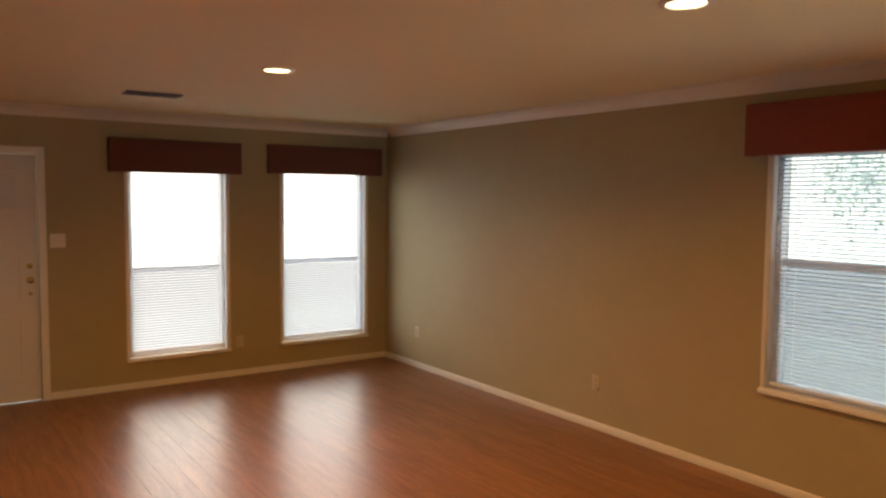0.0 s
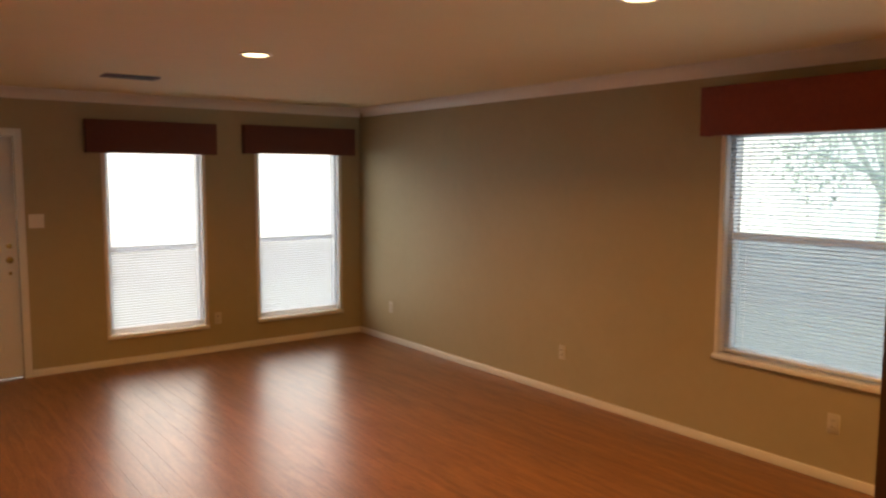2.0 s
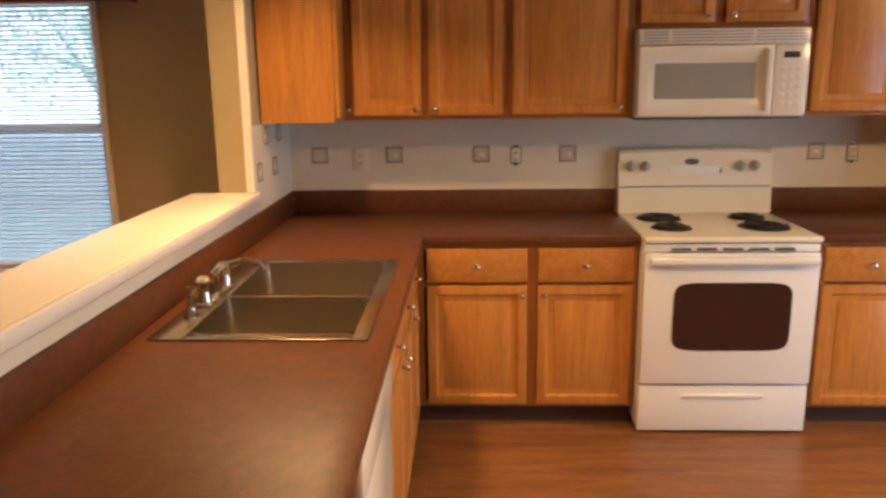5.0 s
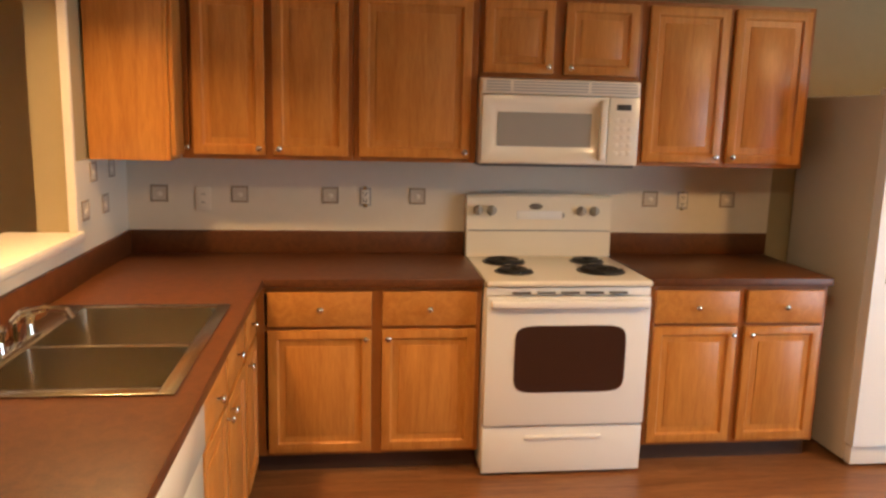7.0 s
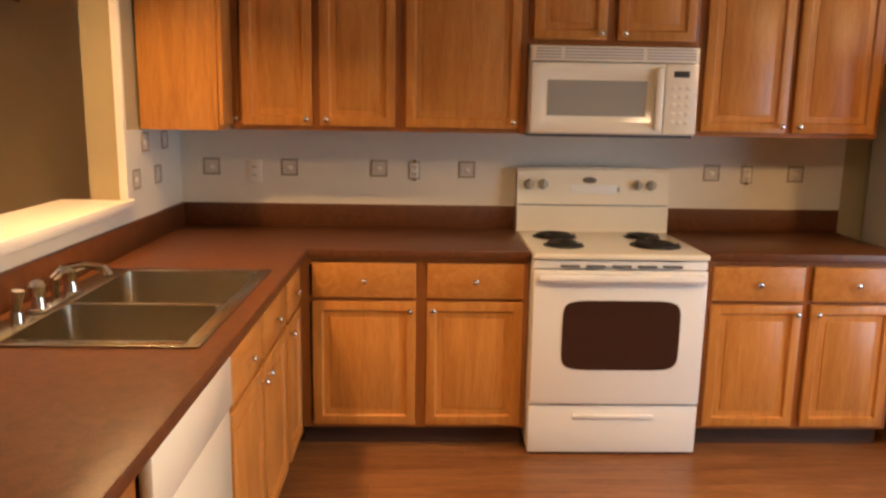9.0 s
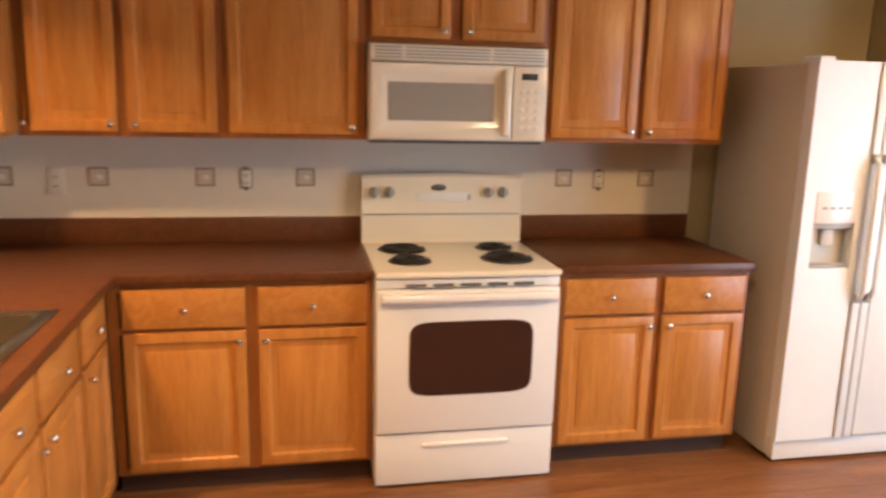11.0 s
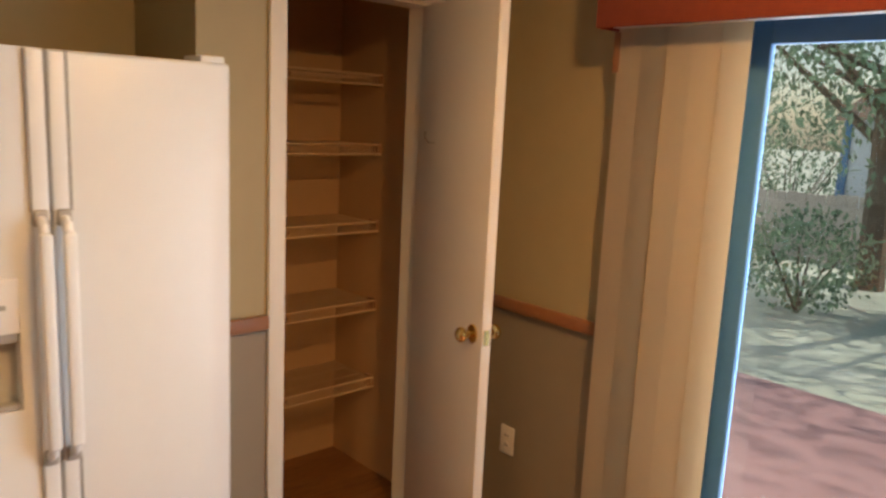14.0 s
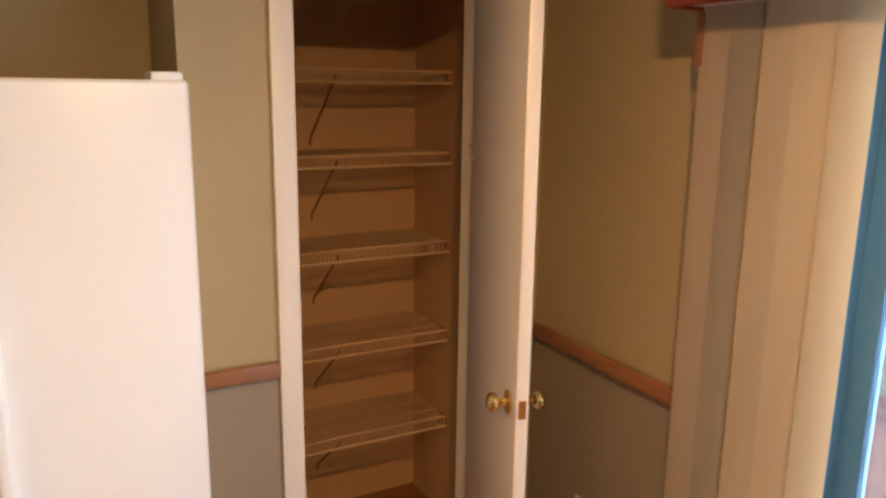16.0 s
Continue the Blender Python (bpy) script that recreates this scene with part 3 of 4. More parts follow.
def base_cabinet(m, w, doors, drawers, label, depth=0.60, side_top=0.875):
    """Local x to the right of someone facing it; the face frame at y = 0."""
    root = thing("base_cabinet", m, label, "cabinet", "base cabinets")
    bm = bmesh.new()
    box(bm, 0.0, 0.016, 0.016, depth, 0.10, side_top)
    box(bm, w - 0.016, w, 0.016, depth, 0.10, 0.875)
    box(bm, 0.016, w - 0.016, depth - 0.012, depth, 0.10, 0.875)
    box(bm, 0.016, w - 0.016, 0.02, depth - 0.012, 0.10, 0.118)
    part("body", bm, M_OAK_DARK, root)
    ff = bmesh.new()
    box(ff, 0, 0.038, 0, 0.016, 0.10, 0.875, bev=0.002)
    box(ff, w - 0.038, w, 0, 0.016, 0.10, 0.875, bev=0.002)
    for z0, z1 in ((0.10, 0.13), (0.675, 0.705), (0.845, 0.875)):
        box(ff, 0.038, w - 0.038, 0, 0.016, z0, z1)
    if len(doors) > 1:
        c = (doors[0][1] + doors[1][0]) / 2
        box(ff, c - 0.02, c + 0.02, 0, 0.016, 0.13, 0.675)
        box(ff, c - 0.02, c + 0.02, 0, 0.016, 0.705, 0.845)
    part("face_frame", ff, M_OAK_DARK, root)
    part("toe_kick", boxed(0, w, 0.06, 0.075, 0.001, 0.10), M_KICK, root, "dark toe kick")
    for i, (x0, x1) in enumerate(doors):
        cab_door(root, x0, x1, 0.118, 0.685, -0.001, i == 0 and len(doors) > 1, knob_z=0.645)
    for x0, x1 in drawers:
        drawer(root, x0, x1, 0.70, 0.855, -0.001)
    return root


def wall_cabinet(m, w, h, doors, label, depth=0.31):
    root = thing("wall_cabinet", m, label, "cabinet", "wall cabinets")
    part("body", boxed(0, w, 0.018, depth, 0, h, bev=0.001), M_OAK_DARK, root)
    ff = bmesh.new()
    box(ff, 0, 0.035, 0, 0.018, 0, h, bev=0.002)
    box(ff, w - 0.035, w, 0, 0.018, 0, h, bev=0.002)
    box(ff, 0.035, w - 0.035, 0, 0.018, 0, 0.035)
    box(ff, 0.035, w - 0.035, 0, 0.018, h - 0.035, h)
    if len(doors) > 1:
        c = (doors[0][1] + doors[1][0]) / 2
        box(ff, c - 0.02, c + 0.02, 0, 0.018, 0.035, h - 0.035)
    part("face_frame", ff, M_OAK_DARK, root)
    for x0, x1, left in doors:
        cab_door(root, x0, x1, 0.02, h - 0.02, -0.001, left, knob_z=0.05)
    return root


def east(y, x=-0.61, z=0):
    """Pose of a thing that faces -x, its left end at y."""
    return pose(x, y, z, 0, 0, -90)


CY = -0.68       # face of the sink run
base_cabinet(east(-0.684), 0.991, [(0.051, 0.501), (0.546, 0.966)], [(0.051, 0.501), (0.546, 0.966)], "honey oak base cabinet with doors and drawers beside the stove")
base_cabinet(east(-2.455), 0.875, [(0.025, 0.43), (0.47, 0.85)], [(0.025, 0.43), (0.47, 0.85)], "honey oak base cabinet with two doors beside the refrigerator")
base_cabinet(pose(-1.895, CY, 0), 0.86, [(0.025, 0.415), (0.445, 0.835)], [(0.025, 0.415), (0.445, 0.835)], "honey oak sink cabinet under the half wall", depth=0.665, side_top=0.72)
base_cabinet(pose(-1.034, CY, 0), 0.42, [(0.025, 0.325)], [(0.025, 0.325)], "narrow honey oak corner cabinet with one door and drawer", depth=0.665)
eb = thing("base_cabinet", pose(-2.86, CY, 0), "honey oak end cabinet under the brown worktop", "cabinet", "base cabinets")
part("body", boxed(0, 0.355, 0.0, 0.665, 0.10, 0.875, bev=0.002), M_OAK_DARK, eb)
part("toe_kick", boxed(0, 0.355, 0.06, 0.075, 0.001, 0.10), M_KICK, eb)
# dishwasher
dw = thing("dishwasher", pose(-2.50, CY, 0), "cream built-in dishwasher beside the sink cabinet", "dishwasher")
part("door", boxed(0.003, 0.597, -0.022, 0.0, 0.13, 0.72, bev=0.006), M_APP, dw)
part("control_panel", boxed(0.003, 0.597, -0.030, 0.0, 0.724, 0.868, bev=0.008), M_APP, dw)
part("kick_plate", boxed(0.003, 0.597, 0.02, 0.04, 0.002, 0.125), M_APPW, dw)
part("tub", boxed(0.003, 0.597, 0.002, 0.60, 0.13, 0.725), M_GREY, dw)

UX, UZ, UH = -0.345, 1.405, 0.76
wall_cabinet(east(-0.345, UX, UZ), 0.755, UH, [(0.055, 0.365, True), (0.40, 0.735, False)], "honey oak wall cabinet with two doors, closed", depth=0.343)
wall_cabinet(east(-1.102, UX, UZ), 0.568, UH, [(0.025, 0.535, True)], "honey oak wall cabinet with one wide door", depth=0.343)
wall_cabinet(east(-1.672, UX, 1.80), 0.766, UH - 0.395, [(0.02, 0.345, True), (0.395, 0.745, False)], "short honey oak wall cabinet over the microwave", depth=0.343)
wall_cabinet(east(-2.44, UX, UZ), 0.855, UH, [(0.03, 0.42, True), (0.45, 0.83, False)], "honey oak wall cabinet with two doors beside the refrigerator", depth=0.343)
wc = thing("wall_cabinet", pose(-0.545, -0.34, UZ), "honey oak corner wall cabinet at the serving opening", "cabinet", "wall cabinets")
part("body", boxed(0, 0.195, 0.018, 0.327, 0, UH, bev=0.002), M_OAK, wc)
part("face_frame", boxed(0, 0.195, 0, 0.018, 0, UH, bev=0.002), M_OAK, wc)
wd = part("door", boxed(0.012, 0.178, -0.020, -0.001, 0.02, UH - 0.02, bev=0.004), M_OAK, wc)
knob(wd, 0.155, -0.020, 0.05)

# ---------------------------------------------------------------- worktops and splash
CT0, CT1, CF = 0.877, 0.915, -0.722
SX0, SX1, SY0, SY1 = -1.99, -1.115, -0.645, -0.085
E_EDGE = -0.640


def l_slab(points, hole):
    """A worktop slab over a plan outline, with a rectangular cut-out."""
    bm = bmesh.new()
    xs = sorted({p[0] for p in points} | {hole[0], hole[1]})
    ys = sorted({p[1] for p in points} | {hole[2], hole[3]})

    def inside(x, y):
        if hole[0] < x < hole[1] and hole[2] < y < hole[3]:
            return False
        odd = False
        for (xa, ya), (xb, yb) in zip(points, points[1:] + points[:1]):
            if (ya > y) != (yb > y) and x < (xb - xa) * (y - ya) / (yb - ya) + xa:
                odd = not odd
        return odd
    grid = {(a, b): bm.verts.new((a, b, CT1)) for a in xs for b in ys}
    for a0, a1 in zip(xs, xs[1:]):
        for b0, b1 in zip(ys, ys[1:]):
            if inside((a0 + a1) / 2, (b0 + b1) / 2):
                bm.faces.new((grid[a0, b0], grid[a1, b0], grid[a1, b1], grid[a0, b1]))
    bmesh.ops.delete(bm, geom=[v for v in bm.verts if not v.link_faces], context="VERTS")
    made = bmesh.ops.extrude_face_region(bm, geom=bm.faces[:])
    bmesh.ops.translate(bm, vec=(0, 0, CT0 - CT1), verts=[v for v in made["geom"] if isinstance(v, bmesh.types.BMVert)])
    bmesh.ops.recalc_face_normals(bm, faces=bm.faces)
    edges = [e for e in bm.edges if e.calc_face_angle(0) > 1.0 and abs(e.verts[0].co.z - e.verts[1].co.z) < 1e-5]
    bmesh.ops.bevel(bm, geom=edges, offset=0.006, segments=2, affect="EDGES", profile=0.5)
    return bm


ct = l_slab([(-2.87, CF), (E_EDGE, CF), (E_EDGE, -1.674), (-0.001, -1.674), (-0.001, -0.001), (-2.87, -0.001)], (SX0, SX1, SY0, SY1))
wt = tagged(part("worktop", ct, M_LAM), "brown speckled laminate worktop, corner run", "worktop")
part("backsplash_strip", boxed(-2.85, -0.022, -0.021, -0.001, CT1, 1.03, bev=0.004), M_LAM, wt)
part("backsplash_strip", boxed(-0.021, -0.001, -1.674, -0.001, CT1, 1.03, bev=0.004), M_LAM, wt)
ct = boxed(E_EDGE, -0.001, -3.34, -2.446, CT0, CT1, bev=0.006)
wt2 = tagged(part("worktop", ct, M_LAM), "brown speckled laminate worktop beside the stove", "worktop")
part("backsplash_strip", boxed(-0.021, -0.001, -3.34, -2.446, CT1, 1.03, bev=0.004), M_LAM, wt2)

sp = bmesh.new()
box(sp, -0.009, -0.001, -3.345, -0.010, 1.031, UZ - 0.001)
structure("wall_splash_east", sp, M_TILE, "glossy cream splash board with small square accents", "splashback")
structure("wall_splash_stub", boxed(OP1, -0.010, -0.010, -0.001, 1.031, UZ - 0.001), M_TILE, "glossy cream splash board beside the serving opening", "splashback")
structure("wall_splash_low", boxed(OP0 + 0.004, OP1, -0.010, -0.001, 1.031, 1.084), M_TILE, "glossy cream splash board under the ledge", "splashback")
structure("wall_splash_end", boxed(-2.85, OP0 - 0.02, -0.010, -0.001, 1.031, 1.385), M_TILE, "glossy cream splash board at the end of the half wall", "splashback")


def accent(m):
    root = thing("accent_tile", m, "small square embossed accent tile on the splash board", "tile", "accent tiles")
    rim = bmesh.new()
    s = 0.042
    for q in ((-s, s, -s, -s + 0.010), (-s, s, s - 0.010, s), (-s, -s + 0.010, -s + 0.010, s - 0.010), (s - 0.010, s, -s + 0.010, s - 0.010)):
        box(rim, q[0], q[1], -0.005, 0, q[2], q[3], bev=0.0015)
    part("rim", rim, M_ACCENT_RIM, root)
    part("face", boxed(-s + 0.010, s - 0.010, -0.0025, 0, -s + 0.010, s - 0.010), M_ACCENT, root)
    part("motif", ball(bmesh.new(), (0, -0.003, -0.004), 0.016, 1, 0.3, 0.8, seg=10), M_PLATE, root)
    return root


ac = accent(east(-0.545, -0.0092, 1.212))
for y in (-0.16, -0.99, -1.43, -2.67, -3.10):
    copy_thing(ac, east(y, -0.0092, 1.212))
for x, z in ((-0.62, 1.20), (-0.36, 1.20), (-0.50, 1.35), (-0.25, 1.35)):
    copy_thing(ac, pose(x, -0.0102, z))


def outlet(m, label, gangs=1, switch=False, group="outlets", mat=None):
    root = thing("light_switch" if switch else "wall_outlet", m, label, "switch" if switch else "outlet", group)
    w = 0.036 + 0.023 * (gangs - 1)
    part("cover_plate", boxed(-w, w, -0.006, 0, -0.058, 0.058, bev=0.003), mat or M_PLATE, root)
    for g in range(gangs):
        cx = (g - (gangs - 1) / 2) * 0.046
        if switch:
            part("toggle", boxed(cx - 0.006, cx + 0.006, -0.016, -0.006, -0.004, 0.018, bev=0.002), mat or M_PLATE, root)
        else:
            for z in (0.02, -0.02):
                part("socket", rod(bmesh.new(), (cx, -0.005, z), (cx, -0.0075, z), 0.015, seg=16), mat or M_PLATE, root)
                sl = bmesh.new()
                box(sl, cx - 0.008, cx - 0.0045, -0.0082, -0.0075, z - 0.005, z + 0.006)
                box(sl, cx + 0.0045, cx + 0.008, -0.0082, -0.0075, z - 0.005, z + 0.006)
                part("slot", sl, M_SLOT, root, smooth=False)
    return root


outlet(east(-0.37, -0.0095, 1.19), "plain ivory duplex outlet on the splash board")


def bare_outlet(m):
    """A receptacle in its open wall box, the cover plate taken off."""
    root = thing("wall_outlet", m, "ivory duplex outlet without its cover plate on the splash board", "outlet", "outlets")
    part("box_opening", boxed(-0.030, 0.030, -0.0012, 0, -0.047, 0.047), M_GREY, root, smooth=False)
    for z0, z1 in ((-0.053, -0.037), (0.037, 0.053)):
        part("mounting_ear", boxed(-0.010, 0.010, -0.0035, -0.0012, z0, z1, bev=0.001), M_STEEL, root)
    body = part("receptacle", boxed(-0.021, 0.021, -0.009, -0.0012, -0.036, 0.036, bev=0.003), M_PLATE, root)
    for z in (0.018, -0.018):
        sl = bmesh.new()
        box(sl, -0.009, -0.0055, -0.0095, -0.0088, z - 0.005, z + 0.006)
        box(sl, 0.0055, 0.009, -0.0095, -0.0088, z - 0.005, z + 0.006)
        rod(sl, (0, -0.0088, z - 0.009), (0, -0.0095, z - 0.009), 0.003, seg=8)
        part("slot", sl, M_SLOT, body, smooth=False)
    return root


for y in (-1.165, -2.85):
    bare_outlet(east(y, -0.0092, 1.205))
for y, z in ((6.17, 0.36), (3.71, 0.35), (1.60, 0.34)):
    outlet(east(y, 0, z), "tan duplex outlet low on the long wall", mat=M_PLATE_TAN)
outlet(pose(-1.62, YN, 0.33), "tan duplex outlet between the windows", mat=M_PLATE_TAN)
outlet(pose(-0.795, YS + 0.003, 0.40, 0, 0, 180), "ivory duplex outlet below the chair rail")
outlet(pose(-2.745, -0.0102, 1.165), "ivory duplex outlet on the splash board")
sp2 = thing("light_switch", pose(-2.725, 0, 1.60), "ivory plate with two stacked switches on the half wall", "switch", "switches")
pl = part("cover_plate", boxed(-0.037, 0.037, -0.007, 0, -0.077, 0.077, bev=0.003), M_PLATE, sp2)
for z in (-0.037, 0.037):
    part("rocker", boxed(-0.017, 0.017, -0.0105, -0.007, z - 0.027, z + 0.027, bev=0.002), M_FRAME, sp2)
    part("toggle", boxed(-0.006, 0.006, -0.018, -0.0105, z - 0.006, z + 0.010, bev=0.002), M_PLATE_TAN, sp2)
for z in (-0.070, 0.0, 0.070):
    part("screw", rod(bmesh.new(), (0, -0.0065, z), (0, -0.0085, z), 0.004, seg=10), M_GREY, sp2)
outlet(pose(-3.168, YN, 1.333), "ivory switch plate beside the front door", 2, True, "switches")

# ---------------------------------------------------------------- sink and tap
sk = thing("kitchen_sink", Matrix(), "double-bowl stainless steel sink set in the worktop", "sink")
rim = bmesh.new()
RZ0, RZ1 = 0.915, 0.922
MIDX = -1.60
b0 = (SX0 + 0.03, MIDX - 0.012)
b1 = (MIDX + 0.012, SX1 - 0.03)
by0, by1 = SY0 + 0.03, SY1 - 0.075
for q in ((SX0 - 0.02, SX1 + 0.02, SY0 - 0.015, by0), (SX0 - 0.02, SX1 + 0.02, by1, SY1 + 0.02), (SX0 - 0.02, b0[0], by0, by1), (b1[1], SX1 + 0.02, by0, by1), (b0[1], b1[0], by0, by1)):
    box(rim, *q, RZ0, RZ1, bev=0.003)
part("rim", rim, M_STEEL, sk)
for x0, x1 in (b0, b1):
    bowl = bmesh.new()
    levels = []
    for z, inset, r in ((0.921, 0.0, 0.03), (0.80, 0.006, 0.035), (0.752, 0.014, 0.05), (0.738, 0.035, 0.06)):
        ring = []
        for cx, cy, a0 in ((x1 - inset - r, by1 - inset - r, 0), (x0 + inset + r, by1 - inset - r, 90), (x0 + inset + r, by0 + inset + r, 180), (x1 - inset - r, by0 + inset + r, 270)):
            for k in range(6):
                a = radians(a0 + 18 * k)
                ring.append(bowl.verts.new((cx + r * math.cos(a), cy + r * math.sin(a), z)))
        levels.append(ring)
    for r0, r1 in zip(levels, levels[1:]):
        for i in range(len(r0)):
            j = (i + 1) % len(r0)
            bowl.faces.new((r0[i], r0[j], r1[j], r1[i]))
    bowl.faces.new(levels[-1])
    bmesh.ops.recalc_face_normals(bowl, faces=bowl.faces)
    bmesh.ops.reverse_faces(bowl, faces=bowl.faces)
    bw = part("bowl", bowl, M_STEEL, sk)
    dr = bmesh.new()
    rod(dr, ((x0 + x1) / 2, (by0 + by1) / 2, 0.739), ((x0 + x1) / 2, (by0 + by1) / 2, 0.742), 0.042, seg=20)
    part("drain", dr, M_CHROME, bw)
tp = thing("kitchen_tap", pose(-1.60, -0.118, 0.922), "chrome two-handle kitchen tap with a side sprayer", "tap")
part("deck_plate", boxed(-0.13, 0.13, -0.028, 0.028, 0, 0.012, bev=0.005), M_CHROME, tp)
spout = bmesh.new()
tube(spout, [(0, 0, 0.01), (0, 0, 0.075), (0, -0.025, 0.10), (0, -0.09, 0.115), (0, -0.15, 0.108), (0, -0.165, 0.085)], 0.012)
part("spout", spout, M_CHROME, tp)
for s in (-1, 1):
    hd = bmesh.new()
    rod(hd, (s * 0.10, 0, 0.01), (s * 0.10, 0, 0.045), 0.022, 0.016)
    rod(hd, (s * 0.10, 0, 0.045), (s * 0.10, 0, 0.075), 0.02, 0.024)
    ball(hd, (s * 0.10, 0, 0.08), 0.022, 1, 1, 0.6)
    part("handle", hd, M_CHROME, tp)
spr = bmesh.new()
rod(spr, (-0.22, 0, 0), (-0.22, 0, 0.03), 0.02, 0.016)
rod(spr, (-0.22, 0, 0.03), (-0.22, -0.01, 0.09), 0.012, 0.016)
part("sprayer", spr, M_CHROME, tp)

# ---------------------------------------------------------------- stove
SW = 0.758
st = thing("stove", pose(-0.665, -1.678, 0, 0, 0, -90), "white electric stove with four coil burners", "stove")
part("body", boxed(0.002, SW - 0.002, 0.012, 0.655, 0.03, 0.885, bev=0.004), M_APPW, st)
part("drawer", boxed(0.004, SW - 0.004, -0.018, 0.012, 0.015, 0.235, bev=0.008), M_APPW, st)
hand = bmesh.new()
box(hand, 0.20, SW - 0.20, -0.030, -0.016, 0.178, 0.196, bev=0.006)
part("drawer_grip", hand, M_APPW, st)
od = part("oven_door", boxed(0.004, SW - 0.004, -0.030, 0.010, 0.245, 0.845, bev=0.010), M_APPW, st)
win = bmesh.new()
wx0, wx1, wz0, wz1 = 0.135, 0.645, 0.405, 0.715
pts = []
for i in range(40):
    a = 2 * math.pi * i / 40
    c, s = math.cos(a), math.sin(a)
    e = 0.28
    pts.append(((wx0 + wx1) / 2 + (wx1 - wx0) / 2 * math.copysign(abs(c) ** e, c), (wz0 + wz1) / 2 + (wz1 - wz0) / 2 * math.copysign(abs(s) ** e, s)))
f0 = [win.verts.new((x, -0.0335, z)) for x, z in pts]
f1 = [win.verts.new((x, -0.0295, z)) for x, z in pts]
win.faces.new(f0)
for i in range(40):
    win.faces.new((f0[i], f1[i], f1[(i + 1) % 40], f0[(i + 1) % 40]))
bmesh.ops.recalc_face_normals(win, faces=win.faces)
part("oven_window", win, M_OVEN, od, "dark oven window with rounded corners")
hb = bmesh.new()
box(hb, 0.02, SW - 0.02, -0.072, -0.046, 0.800, 0.835, bev=0.011, seg=3)
for x in (0.03, SW - 0.07):
    box(hb, x, x + 0.04, -0.05, -0.028, 0.805, 0.83, bev=0.004)
part("oven_handle", hb, M_APPW, od)
for i in range(5):
    part("vent_slot", boxed(0.12 + i * 0.11, 0.20 + i * 0.11, -0.0305, -0.012, 0.858, 0.866), M_DGREY, st)
part("vent_strip", boxed(0.004, SW - 0.004, -0.012, 0.01, 0.849, 0.884, bev=0.003), M_APPW, st)
part("cooktop", boxed(0.0, SW, -0.030, 0.655, 0.889, 0.916, bev=0.010, seg=3), M_APP, st)
for bx_, by_, r in ((0.165, 0.42, 0.098), (0.165, 0.18, 0.082), (0.59, 0.43, 0.078), (0.585, 0.195, 0.105)):
    pan = bmesh.new()
    rod(pan, (bx_, by_, 0.9155), (bx_, by_, 0.9195), r + 0.010, r + 0.006, seg=36)
    burner = part("burner", pan, M_COIL, st, "black coil burner")
    coil = bmesh.new()
    turns, steps = 4, 88
    path = []
    for i in range(steps + 1):
        f = i / steps
        rr = 0.02 + (r - 0.024) * f
        a = f * turns * 2 * math.pi
        path.append((bx_ + rr * math.cos(a), by_ + rr * math.sin(a), 0.926))
    for p, q in zip(path, path[1:]):
        rod(coil, p, q, 0.0055, seg=6)
    part("coil", coil, M_COIL, burner)
    rg = bmesh.new()
    box(rg, bx_ - 0.012, bx_ + 0.012, by_ - r - 0.004, by_ - r + 0.012, 0.9195, 0.923, bev=0.001)
    part("trim_clip", rg, M_CHROME, burner)
bk = bmesh.new()
prof = [(0.575, 0.916), (0.655, 0.916), (0.655, 1.21), (0.645, 1.225), (0.615, 1.225), (0.598, 1.21), (0.592, 1.08), (0.580, 1.055)]
nseg = 16
rows_ = []
for i in range(nseg + 1):
    x = SW * i / nseg
    bow = 0.012 * (1 - (2 * i / nseg - 1) ** 2)
    rows_.append([bk.verts.new((x, y, z + (bow if z > 1.15 else 0))) for y, z in prof])
for ra, rb in zip(rows_, rows_[1:]):
    for i in range(len(prof)):
        j = (i + 1) % len(prof)
        bk.faces.new((ra[i], ra[j], rb[j], rb[i]))
bk.faces.new(rows_[0])
bk.faces.new(rows_[-1])
bmesh.ops.recalc_face_normals(bk, faces=bk.faces)
back = part("back_panel", bk, M_APP, st)
part("panel_line", boxed(0.006, SW - 0.006, 0.575, 0.60, 1.046, 1.054, bev=0.002), M_GREY, back)
for x in (0.06, 0.13, 0.60, 0.67):
    kn = bmesh.new()
    rod(kn, (x, 0.597, 1.15), (x, 0.572, 1.152), 0.026, 0.022, seg=20)
    box(kn, x - 0.006, x + 0.006, 0.560, 0.574, 1.130, 1.174, bev=0.003)
    part("control_knob", kn, M_GREY, back)
part("badge", ball(bmesh.new(), (0.36, 0.595, 1.172), 0.037, 1, 0.15, 0.42, seg=18), M_DGREY, back, "small dark oval badge")
part("timer_window", boxed(0.26, 0.50, 0.592, 0.597, 1.105, 1.150, bev=0.002), M_APPW, back)
part("indicator", boxed(0.50, 0.512, 0.590, 0.597, 1.115, 1.14, bev=0.002), M_GREY, back)

# ---------------------------------------------------------------- microwave
mw = thing("microwave", pose(-0.385, -1.676, 1.395, 0, 0, -90), "cream over-range microwave mounted under the cabinet", "microwave")
part("body", boxed(0, 0.757, 0.0, 0.374, 0.012, 0.40, bev=0.004), M_APP, mw)
part("bottom_plate", boxed(0.01, 0.747, 0.01, 0.372, 0, 0.012), M_DGREY, mw)
dr = boxed(0.006, 0.60, -0.026, 0, 0.018, 0.325, bev=0.006)
front = min(dr.faces, key=lambda f: (round(f.calc_center_median().y, 5), -f.calc_area()))
bmesh.ops.inset_region(dr, faces=[front], thickness=0.044)
bmesh.ops.inset_region(dr, faces=[front], thickness=0.026, depth=-0.012)
door = part("door", dr, M_APP, mw)
